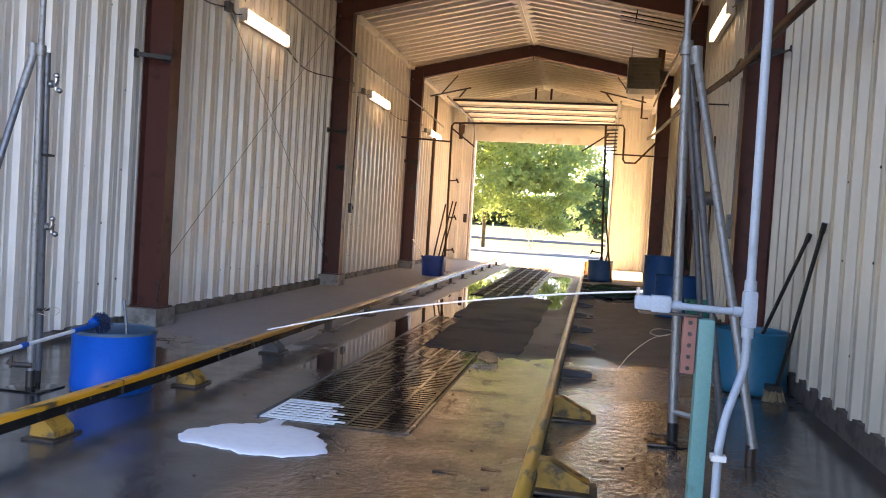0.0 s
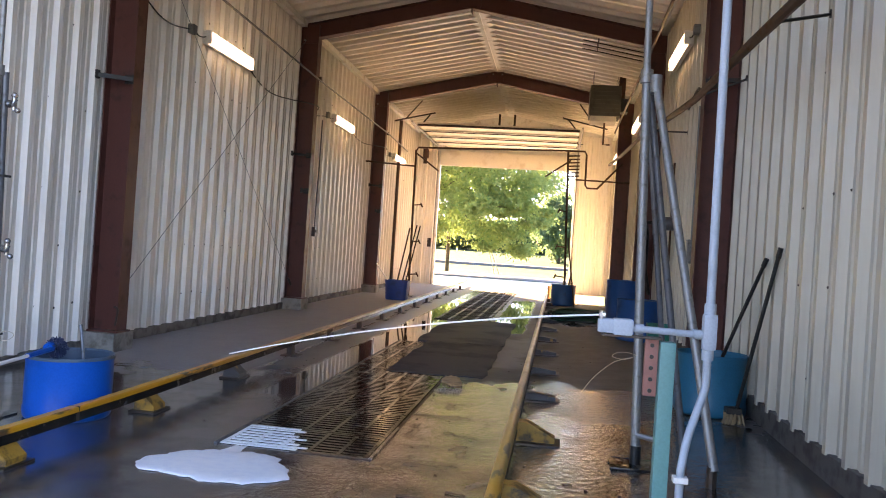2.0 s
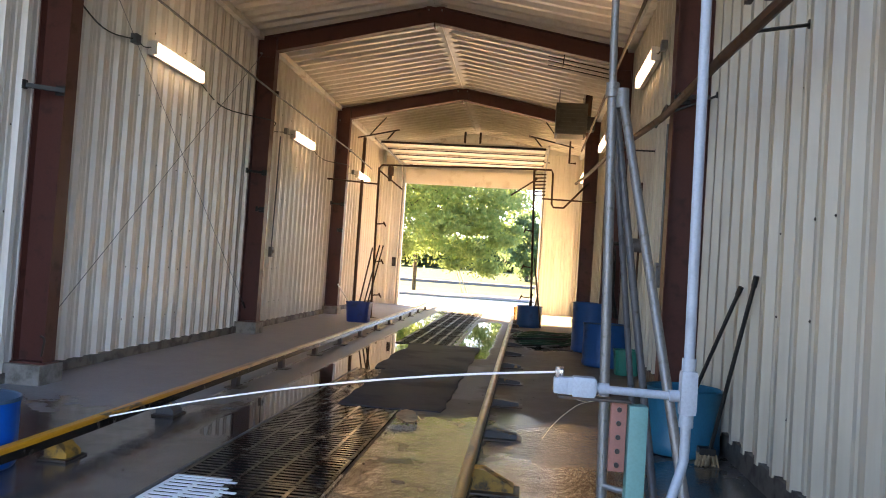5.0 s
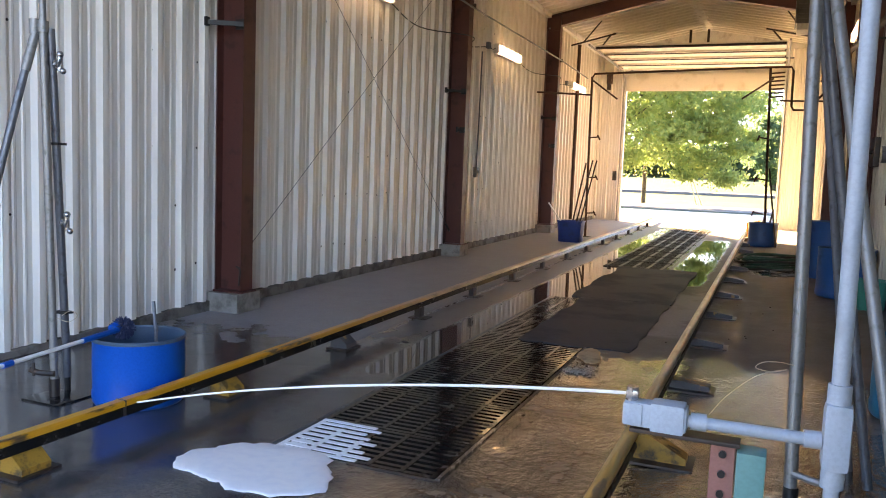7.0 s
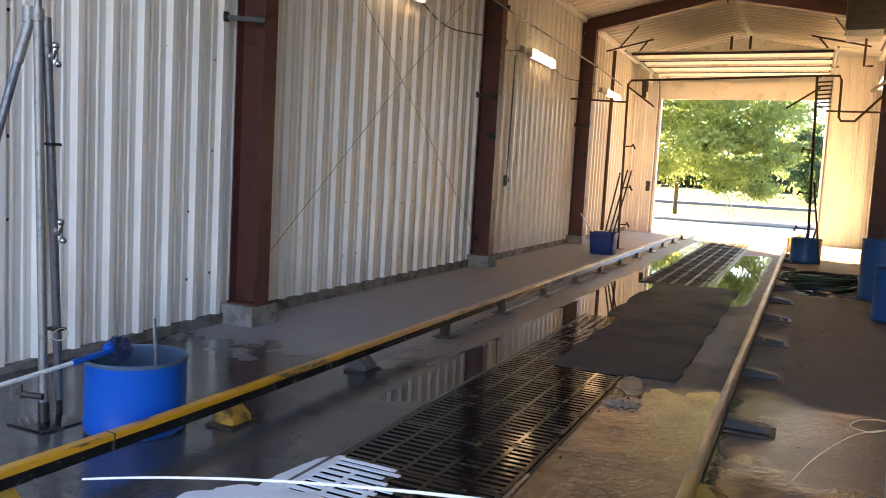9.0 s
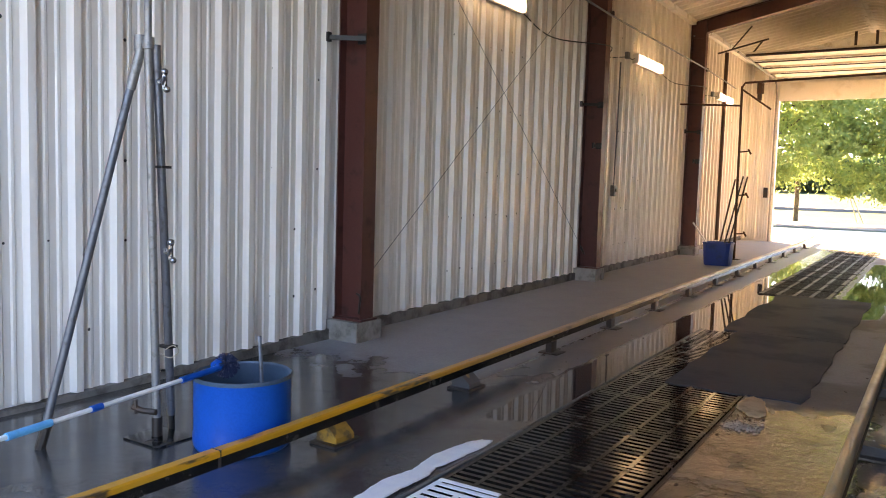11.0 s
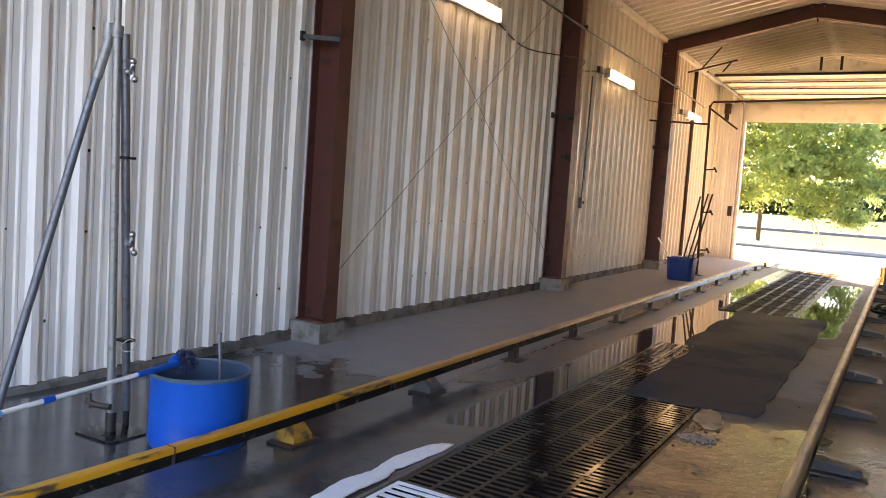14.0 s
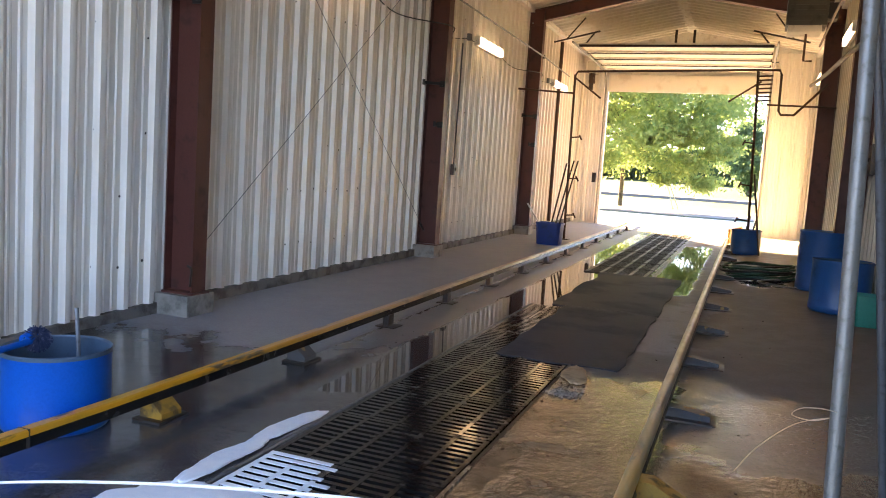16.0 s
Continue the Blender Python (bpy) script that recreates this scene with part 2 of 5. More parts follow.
IRONF = stuff_mat("dull_cast_iron", (0.022, 0.021, 0.02), (0.04, 0.033, 0.027), 0.55, 0, 6, 0.45, 0.7, 0.3, spec=0.25)
RIBM = stuff_mat("rubbed_iron", (0.038, 0.034, 0.03), (0.06, 0.05, 0.04), 0.4, 0.1, 8, 0.45, 0.7, 0.1)
PIT = stuff_mat("dark_pit", (0.012, 0.011, 0.01), (0.02, 0.018, 0.016), 0.35, 0, 5)
MAT = stuff_mat("black_rubber_mat", (0.032, 0.04, 0.056), (0.046, 0.055, 0.07), 0.6, 0, 1.5, 0.45, 0.7, 0.05, spec=0.2)
FOAM = stuff_mat("white_foam", (0.92, 0.94, 0.96), (0.85, 0.88, 0.93), 0.6, 0, 20, 0.4, 0.7, 0.3)
WHITEP = stuff_mat("white_fibreglass", (0.85, 0.85, 0.83), (0.7, 0.7, 0.68), 0.35, 0, 20)
LBLUE = stuff_mat("light_blue_pole_sleeve", (0.1, 0.45, 0.8), (0.1, 0.35, 0.6), 0.35, 0, 20)
BRISTLE = stuff_mat("blue_bristles", (0.015, 0.025, 0.08), (0.25, 0.28, 0.36), 0.7, 0, 30)
TANB = stuff_mat("tan_bristles", (0.35, 0.27, 0.16), (0.14, 0.1, 0.07), 0.8, 0, 30)
HEATG = stuff_mat("olive_grey_enamel", (0.07, 0.068, 0.055), (0.05, 0.045, 0.04), 0.5, 0.1, 5)
CREAM = stuff_mat("cream_enamel", (0.62, 0.58, 0.5), (0.4, 0.34, 0.27), 0.5, 0, 5)
DOORW = stuff_mat("door_panel_white", (0.78, 0.74, 0.66), (0.6, 0.54, 0.44), 0.45, 0, 3)
HOSEG = stuff_mat("green_hose", (0.012, 0.06, 0.035), (0.03, 0.05, 0.035), 0.4, 0, 12)
WIRE = stuff_mat("pale_wire", (0.55, 0.48, 0.36), (0.4, 0.35, 0.26), 0.5, 0, 20)
TUBE = glow_mat("lit_tube", (1.0, 0.68, 0.34), 0.42)
APRON = stuff_mat("sunlit_concrete", (0.62, 0.57, 0.49), (0.5, 0.46, 0.4), 0.85, 0, 1.5, 0.4, 0.7)
ROADM = stuff_mat("asphalt", (0.09, 0.09, 0.09), (0.13, 0.125, 0.12), 0.9, 0, 3)
GRASS = stuff_mat("lawn", (0.034, 0.07, 0.034), (0.045, 0.072, 0.04), 0.9, 0, 0.35, 0.4, 0.7, 0.6, spec=0.1)
ROADF = stuff_mat("far_asphalt", (0.17, 0.17, 0.18), (0.13, 0.13, 0.14), 0.9, 0, 2)
BARK = stuff_mat("bark", (0.13, 0.1, 0.075), (0.06, 0.05, 0.04), 0.9, 0, 9, 0.4, 0.6, 0.8)
LEAF = leaf_mat("leaves", (0.15, 0.26, 0.1), (0.26, 0.36, 0.12), (0.43, 0.47, 0.16))
LEAFD = leaf_mat("far_leaves", (0.07, 0.13, 0.07), (0.1, 0.17, 0.09), (0.14, 0.21, 0.1))

# ---------- mesh helpers ----------
ORIGIN = {}


def part(name, bm, material, parent=None, label="", smooth=False, kind=""):
    """Link a bmesh, given in world metres, as one mesh object under a thing or part."""
    o = ORIGIN.get(parent.name, (0, 0, 0)) if parent else (0, 0, 0)
    if any(o):
        bmesh.ops.translate(bm, verts=bm.verts, vec=(-o[0], -o[1], -o[2]))
    me = bpy.data.meshes.new(name)
    bm.to_mesh(me)
    bm.free()
    me.materials.append(material)
    me.shade_smooth()
    if not smooth:
        me.set_sharp_from_angle(angle=0.6)
    ob = new(name, me)
    if parent:
        ob.parent = parent
        ORIGIN[ob.name] = o
    return tagged(ob, label, "", "", kind)


def thing(name, at, label, category, group="", kind=""):
    ob = new(name)
    ob.location = at
    ob.empty_display_size = 0.1
    ORIGIN[ob.name] = tuple(at)
    return tagged(ob, label, category, group, kind)


def fz(x, y):
    """Height of the floor: it climbs gently towards the exit and towards the east wall."""
    return 0.0125 * min(max(0.0, y - 5.5), 21.5) + 0.06 * min(max(0.0, x + 1.0), 2.3) * (1 if y < 24 else max(0.0, (27 - y) / 3))


def bx(x0, x1, y0, y1, z0, z1, bm=None, bevel=0.0):
    bm2 = bmesh.new()
    bmesh.ops.create_cube(bm2, size=1.0)
    for v in bm2.verts:
        v.co = Vector(((x0 + x1) / 2 + v.co.x * (x1 - x0), (y0 + y1) / 2 + v.co.y * (y1 - y0), (z0 + z1) / 2 + v.co.z * (z1 - z0)))
    if bevel:
        bmesh.ops.bevel(bm2, geom=bm2.edges[:], offset=bevel, segments=2, affect="EDGES", profile=0.7)
    return join(bm, bm2)


def join(bm, bm2):
    if bm is None:
        return bm2
    me = bpy.data.meshes.new("tmp")
    bm2.to_mesh(me)
    bm2.free()
    bm.from_mesh(me)
    bpy.data.meshes.remove(me)
    return bm


def rod(p0, p1, r, bm=None, r1=None, seg=12):
    """A round bar from p0 to p1."""
    p0, p1 = Vector(p0), Vector(p1)
    bm2 = bmesh.new()
    d = p1 - p0
    bmesh.ops.create_cone(bm2, cap_ends=True, segments=seg, radius1=r, radius2=r if r1 is None else r1, depth=d.length)
    m = Matrix.Translation((p0 + p1) / 2) @ d.to_track_quat("Z", "Y").to_matrix().to_4x4()
    bmesh.ops.transform(bm2, verts=bm2.verts, matrix=m)
    return join(bm, bm2)


def beam(p0, p1, w, h, bm=None, up=(0, 0, 1)):
    """A square bar from p0 to p1, w wide and h high."""
    p0, p1 = Vector(p0), Vector(p1)
    d = (p1 - p0).normalized()
    s = d.cross(Vector(up)).normalized()
    u = s.cross(d)
    bm2 = bmesh.new()
    vs = [bm2.verts.new(p + s * (a * w / 2) + u * (b * h / 2)) for p in (p0, p1) for a, b in ((-1, -1), (1, -1), (1, 1), (-1, 1))]
    for q in ((0, 1, 2, 3), (7, 6, 5, 4), (0, 4, 5, 1), (1, 5, 6, 2), (2, 6, 7, 3), (3, 7, 4, 0)):
        bm2.faces.new([vs[i] for i in q])
    bmesh.ops.recalc_face_normals(bm2, faces=bm2.faces)
    return join(bm, bm2)


def tube(points, r, bm=None, seg=8, closed=False):
    """A round tube along a line of points, with mitred joints."""
    pts = [Vector(p) for p in points]
    bm2 = bmesh.new()
    rings = []
    n = len(pts)
    side = None
    for i, p in enumerate(pts):
        a = pts[i - 1] if i else p
        b = pts[i + 1] if i < n - 1 else p
        d = (b - a).normalized()
        if side is None:
            side = d.orthogonal().normalized()
        side = (side - d * side.dot(d)).normalized()
        up = d.cross(side)
        rr = r[i] if isinstance(r, (list, tuple)) else r
        rings.append([bm2.verts.new(p + (side * math.cos(t) + up * math.sin(t)) * rr) for t in (2 * math.pi * k / seg for k in range(seg))])
    for u, v in zip(rings, rings[1:]):
        for k in range(seg):
            bm2.faces.new((u[k], u[(k + 1) % seg], v[(k + 1) % seg], v[k]))
    bm2.faces.new(rings[0][::-1])
    bm2.faces.new(rings[-1])
    bmesh.ops.recalc_face_normals(bm2, faces=bm2.faces)
    return join(bm, bm2)


def smooth_line(points, steps=6):
    """Points along a soft curve through the given ones."""
    p = [Vector(q) for q in points]
    p = [p[0] * 2 - p[1]] + p + [p[-1] * 2 - p[-2]]
    out = []
    for i in range(1, len(p) - 2):
        for k in range(steps):
            t = k / steps
            out.append(0.5 * ((2 * p[i]) + (p[i + 1] - p[i - 1]) * t + (2 * p[i - 1] - 5 * p[i] + 4 * p[i + 1] - p[i + 2]) * t * t + (3 * p[i] - p[i - 1] - 3 * p[i + 1] + p[i + 2]) * t ** 3))
    return out + [p[-2]]


def lathe(profile, at, seg=32, bm=None, cap=False):
    """A turned body: profile of (radius, height)."""
    bm2 = bmesh.new()
    rings = []
    for r, h in profile:
        rings.append([bm2.verts.new((at[0] + r * math.cos(2 * math.pi * k / seg), at[1] + r * math.sin(2 * math.pi * k / seg), at[2] + h)) for k in range(seg)])
    for u, v in zip(rings, rings[1:]):
        for k in range(seg):
            bm2.faces.new((u[k], u[(k + 1) % seg], v[(k + 1) % seg], v[k]))
    if cap:
        bm2.faces.new(rings[0][::-1])
    return join(bm, bm2)


def ribbed(length, first=0.1, major=0.328):
    """Profile of a ribbed sheet: distances along it, and how far each stands out. first: where a rib's middle lies."""
    out = [(0.0, 0.0)]
    s = first % major - major
    while s < length:
        for ds, d in ((-0.052, 0.0), (-0.03, 0.056), (0.026, 0.056), (0.05, 0.0), (0.096, 0.0), (0.108, 0.011), (0.126, 0.011), (0.138, 0.0), (0.188, 0.0), (0.2, 0.011), (0.218, 0.011), (0.23, 0.0)):
            if 0.0 < s + ds < length:
                out.append((s + ds, d))
        s += major
    out.append((length, 0.0))
    return out


def sheet(name, origin, along, height_at, out, length, parent, material, first=0.1):
    """A ribbed sheet: from origin along a direction; each rib line runs from its foot to height_at(s)."""
    o, a, nrm = Vector(origin), Vector(along), Vector(out)
    verts, faces = [], []
    prof = ribbed(length, first)
    for s, d in prof:
        foot = o + a * s + nrm * d
        verts += [tuple(foot), tuple(foot + height_at(s))]
    for i in range(len(prof) - 1):
        faces.append((2 * i, 2 * i + 2, 2 * i + 3, 2 * i + 1))
    me = bpy.data.meshes.new(name)
    me.from_pydata(verts, [], faces)
    me.materials.append(material)
    ob = new(name, me)
    ob.parent = parent
    return ob


# ---------- plan ----------
XL, XR, XM = -5.62, 1.2, -2.36
Y0, Y1 = 2.05, 26.9
COLS = (8.4, 14.62, 20.66)
EAVE, RIDGE = 5.56, 6.22
DOOR_L, DOOR_R, DOOR_TOP = -4.71, -0.12, 4.42
IN_L, IN_R, IN_TOP = -5.4, 0.19, 5.3


def roof_z(x):
    return EAVE + (RIDGE - EAVE) * (1 - abs(x - XM) / (XM - XL if x < XM else XR - XM))


# floor: one sheet, climbing gently
xs = [XL - 0.1, -4.6, -3.6, -2.6, -1.6, -1.0, -0.5, 0.0, 0.6, XR + 0.1]
ys = [Y0 - 0.15 + i * (Y1 - Y0 + 0.3) / 48 for i in range(49)]
TRENCH = (-2.64, -1.62, 5.22, 11.3)


def floor_sheet():
    gx = sorted(set(xs + [TRENCH[0], TRENCH[1]]))
    gy = sorted(set(ys + [TRENCH[2], TRENCH[3]]))
    verts = [(x, y, fz(x, y)) for y in gy for x in gx]
    faces = []
    for j in range(len(gy) - 1):
        for i in range(len(gx) - 1):
            cx, cy = (gx[i] + gx[i + 1]) / 2, (gy[j] + gy[j + 1]) / 2
            if TRENCH[0] < cx < TRENCH[1] and TRENCH[2] < cy < TRENCH[3]:
                continue
            k = j * len(gx) + i
            faces.append((k, k + 1, k + 1 + len(gx), k + len(gx)))
    me = bpy.data.meshes.new("floor")
    me.from_pydata(verts, [], faces)
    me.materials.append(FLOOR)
    ob = new("floor", me)
    return tagged(ob, "wet grey concrete floor with puddles and silt", "floor", "", "structure")


floor = floor_sheet()
bm = bx(TRENCH[0] - 0.02, TRENCH[1] + 0.02, TRENCH[2] - 0.02, TRENCH[3] + 0.02, -0.5, -0.45)
for a in ((TRENCH[0] - 0.06, TRENCH[0], TRENCH[2] - 0.06, TRENCH[3] + 0.06), (TRENCH[1], TRENCH[1] + 0.06, TRENCH[2] - 0.06, TRENCH[3] + 0.06),
          (TRENCH[0], TRENCH[1], TRENCH[2] - 0.06, TRENCH[2]), (TRENCH[0], TRENCH[1], TRENCH[3], TRENCH[3] + 0.06)):
    bx(a[0], a[1], a[2], a[3], -0.5, -0.012, bm)
part("drain_pit", bm, PIT, floor, "dark drain trench under the grates")

# ground outside, one sheet to the horizon that climbs behind the road
def ground_z(x, y):
    if y < 12:
        return -0.03
    z = 0.24 if y > 26 else -0.4
    if y > 62:
        z += (y - 62) * 0.035 if y < 160 else 98 * 0.035
    return z


def ground_sheet():
    gx = [-900, -300, -120, -60, -30, -15, -8, -2, 4, 12, 30, 60, 120, 300, 900]
    gy = [-900, -200, -60, -20, -5, 1.9, 2.2, 12, 26.0, 26.8, 30, 40, 50, 62, 75, 90, 110, 130, 160, 300, 900]
    verts = [(x, y, ground_z(x, y) - (0.35 if 2.0 < y < 26.5 else 0)) for y in gy for x in gx]
    n = len(gx)
    faces = [(j * n + i, j * n + i + 1, (j + 1) * n + i + 1, (j + 1) * n + i) for j in range(len(gy) - 1) for i in range(n - 1)]
    me = bpy.data.meshes.new("ground")
    me.from_pydata(verts, [], faces)
    me.materials.append(GRASS)
    return tagged(new("ground", me), "sunlit lawn rising towards distant trees", "ground", "", "structure")


ground_sheet()
tagged(part("pavement", bx(-14, 9, Y1 + 0.1, 38.5, 0.0, 0.265), APRON), "bright sunlit concrete apron outside the exit", "pavement", "", "structure")
# Ground out of view, added dark so little warm light bounces into the entrance
tagged(part("road", bx(-30, 30, -40, Y0 - 0.13, -0.3, -0.004), ROADM), "unseen dark ground before the entrance, added to limit warm bounce", "road", "", "structure")
tagged(part("road", bx(-200, 200, 40.5, 48, 0.0, 0.262), ROADF), "grey asphalt road crossing beyond the apron", "road", "", "structure")
tagged(part("road", bx(-200, 200, 70, 77, -0.2, ground_z(0, 76.5)), ROADF), "pale far road beyond the lawn", "road", "", "structure")

# walls: a solid outer skin and ribbed sheets bay by bay
RIBS = {(1, COLS[0]): 9.22, (-1, Y0): 5.03}


def side_wall(name, x_in, x_out, out, label):
    w = part(name, bx(min(x_out, x_in - 0.012 * out), max(x_out, x_in - 0.012 * out), Y0 - 0.15, Y1 + 0.15, -0.1, EAVE + 0.1), TRIM)
    tagged(w, label, "wall", "", "structure")
    edges = [Y0, *COLS, Y1]
    for a, b in zip(edges, edges[1:]):
        base = fz(x_in, (a + b) / 2) + 0.155 if out < 0 else fz(x_in, a) + (0.05 if a == Y0 else 0.07)
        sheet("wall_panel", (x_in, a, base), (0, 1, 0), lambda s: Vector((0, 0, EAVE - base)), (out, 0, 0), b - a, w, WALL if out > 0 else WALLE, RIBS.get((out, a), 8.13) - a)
    return w


wall_w = side_wall("wall_west", XL, XL - 0.12, 1, "white ribbed metal wall, streaked with dirt")
wall_e = side_wall("wall_east", XR, XR + 0.12, -1, "cream-white ribbed metal wall, streaked with dirt, its shade put into the colour")


def curb(x0, x1, label, mat, near=0.165, far=0.165):
    verts, faces = [], []
    n = 30
    for i in range(n + 1):
        y = Y0 + (Y1 - Y0) * i / n
        z = fz((x0 + x1) / 2, y)
        top = near + (far - near) * min(1.0, max(0.0, (y - 4.5) / 3.9))
        for x, h in ((x0, -0.05), (x0, top), (x1, top), (x1, -0.05)):
            verts.append((x, y, z + h))
    for i in range(n):
        for k in range(3):
            faces.append((4 * i + k, 4 * i + k + 1, 4 * i + k + 5, 4 * i + k + 4))
    me = bpy.data.meshes.new("curb")
    me.from_pydata(verts, [], faces)
    me.materials.append(mat)
    tagged(new("curb", me), label, "curb", "", "structure")


curb(XL - 0.1, XL + 0.062, "rough concrete sill under the metal wall sheets", CONCM, 0.02, 0.115)
curb(XR - 0.045, XR + 0.1, "dark rough concrete sill under the metal wall sheets", CONCD)


def end_wall(name, y_in, y_out, facing, xl, xr, top, label):
    bm = bx(XL - 0.12, xl, min(y_in, y_out), max(y_in, y_out), -0.2, EAVE + 0.1)
    bx(xr, XR + 0.12, min(y_in, y_out), max(y_in, y_out), -0.2, EAVE + 0.1, bm)
    bx(xl, xr, min(y_in, y_out), max(y_in, y_out), top, EAVE + 0.1, bm)
    a, b = min(y_in, y_out), max(y_in, y_out)
    gv = [bm.verts.new(p) for p in ((XL - 0.12, a, EAVE + 0.1), (XR + 0.12, a, EAVE + 0.1), (XM, a, RIDGE + 0.1), (XL - 0.12, b, EAVE + 0.1), (XR + 0.12, b, EAVE + 0.1), (XM, b, RIDGE + 0.1))]
    for q in ((0, 1, 2), (5, 4, 3), (0, 2, 5, 3), (1, 4, 5, 2)):
        bm.faces.new([gv[i] for i in q])
    w = tagged(part(name, bm, TRIM if facing < 0 else JAMB), label, "wall", "", "structure")
    base = fz(-3, y_in) + 0.05
    for x0, x1 in ((XL, xl - 0.05), (xr + 0.05, XR)):
        if x1 - x0 > 0.3:
            sheet("wall_panel", (x0, y_in + 0.004 * facing, base), (1, 0, 0), lambda s: Vector((0, 0, EAVE - base)), (0, facing, 0), x1 - x0, w, WALL)
    return w


end_n = end_wall("wall_north", Y1, Y1 + 0.15, -1, DOOR_L, DOOR_R, DOOR_TOP, "white ribbed end wall round the open exit")
end_s = end_wall("wall_south", Y0, Y0 - 0.12, 1, IN_L, IN_R, IN_TOP, "white end wall round the open entrance")
for w, y, l, r, t, f in ((end_n, Y1, DOOR_L, DOOR_R, DOOR_TOP, -1), (end_s, Y0, IN_L, IN_R, IN_TOP, -1)):
    d0, d1 = (y - 0.03, y + 0.17) if w is end_n else (y - 0.14, y + 0.03)
    for a, b in ((l - 0.06, l + 0.004), (r - 0.004, r + 0.06)):
        part("jamb_trim", bx(a, b, d0, d1, -0.05, t, None, 0.004), TRIM if w is end_n else JAMB, w, "white door jamb trim")
    part("head_trim", bx(l - 0.06, r + 0.06, d0, d1, t - 0.004, t + 0.09, None, 0.004), TRIM, w, "white door head trim")

# ceiling: ribbed roof sheets on both slopes, in one object
def ceiling():
    verts, faces = [], []
    for x_e in (XL - 0.1, XR + 0.1):
        prof = [(0.0, 0.0)]
        m = int((Y1 - Y0) / 0.345)
        for i in range(m):
            for ds, d in ((0.1, 0.0), (0.135, 0.075), (0.235, 0.075), (0.27, 0.0)):
                prof.append((0.345 * i + ds, d))
        prof.append((Y1 - Y0, 0.0))
        k0 = len(verts)
        for s, d in prof:
            verts += [(x_e, Y0 + s, roof_z(XL) + 0.03 - d), (XM, Y0 + s, RIDGE + 0.03 - d)]
        for i in range(len(prof) - 1):
            k = k0 + 2 * i
            faces.append((k, k + 1, k + 3, k + 2))
        k = len(verts)
        verts += [(x_e, Y0 - 0.3, EAVE + 0.08), (XM, Y0 - 0.3, RIDGE + 0.12), (XM, Y1 + 0.3, RIDGE + 0.12), (x_e, Y1 + 0.3, EAVE + 0.08)]
        faces.append((k, k + 1, k + 2, k + 3))
    me = bpy.data.meshes.new("ceiling")
    me.from_pydata(verts, [], faces)
    me.materials.append(ROOF)
    return tagged(new("ceiling", me), "white ribbed metal roof sheets, underside", "ceiling", "", "structure")


ceiling()
edges = [Y0, *COLS, Y1]
for a, b in zip(edges, edges[1:]):
    bm = bmesh.new()
    beam((XM - 0.1, a, RIDGE - 0.05), (XM - 0.1, b, RIDGE - 0.05), 0.2, 0.012, bm, (0.2, 0, 1))
    beam((XM + 0.1, a, RIDGE - 0.05), (XM + 0.1, b, RIDGE - 0.05), 0.2, 0.012, bm, (-0.2, 0, 1))
    tagged(part("trim", bm, TRIM), "white ridge strip under the roof", "trim", "", "structure")
    for x, s in ((XL, 1), (XR, -1)):
        bm = bx(min(x + s * 0.035, x + s * 0.15), max(x + s * 0.035, x + s * 0.15), a, b, EAVE - 0.11, EAVE - 0.0, None, 0.006)
        tagged(part("trim", bm, TRIM), "white eave strip at the top of the wall", "trim", "", "structure")

# ---------- steel portal frames ----------
def i_bar(p0, p1, depth, width, bm, up):
    """An I-section of one piece, swept from p0 to p1; its depth lies along up."""
    p0, p1 = Vector(p0), Vector(p1)
    d = (p1 - p0).normalized()
    s = d.cross(Vector(up)).normalized()
    u = s.cross(d)
    h, w, t, f = depth / 2, width / 2, 0.006, 0.014
    prof = [(-w, -h), (w, -h), (w, -h + f), (t, -h + f), (t, h - f), (w, h - f), (w, h), (-w, h), (-w, h - f), (-t, h - f), (-t, -h + f), (-w, -h + f)]
    ends = [[bm.verts.new(p + s * a + u * b) for a, b in prof] for p in (p0, p1)]
    for k in range(12):
        m = (k + 1) % 12
        bm.faces.new((ends[0][k], ends[0][m], ends[1][m], ends[1][k]))
    for e in ends:
        for q in ((0, 1, 2, 3, 10, 11), (3, 4, 9, 10), (4, 5, 6, 7, 8, 9)):
            bm.faces.new([e[k] for k in q])
    bmesh.ops.recalc_face_normals(bm, faces=bm.faces)
    return bm


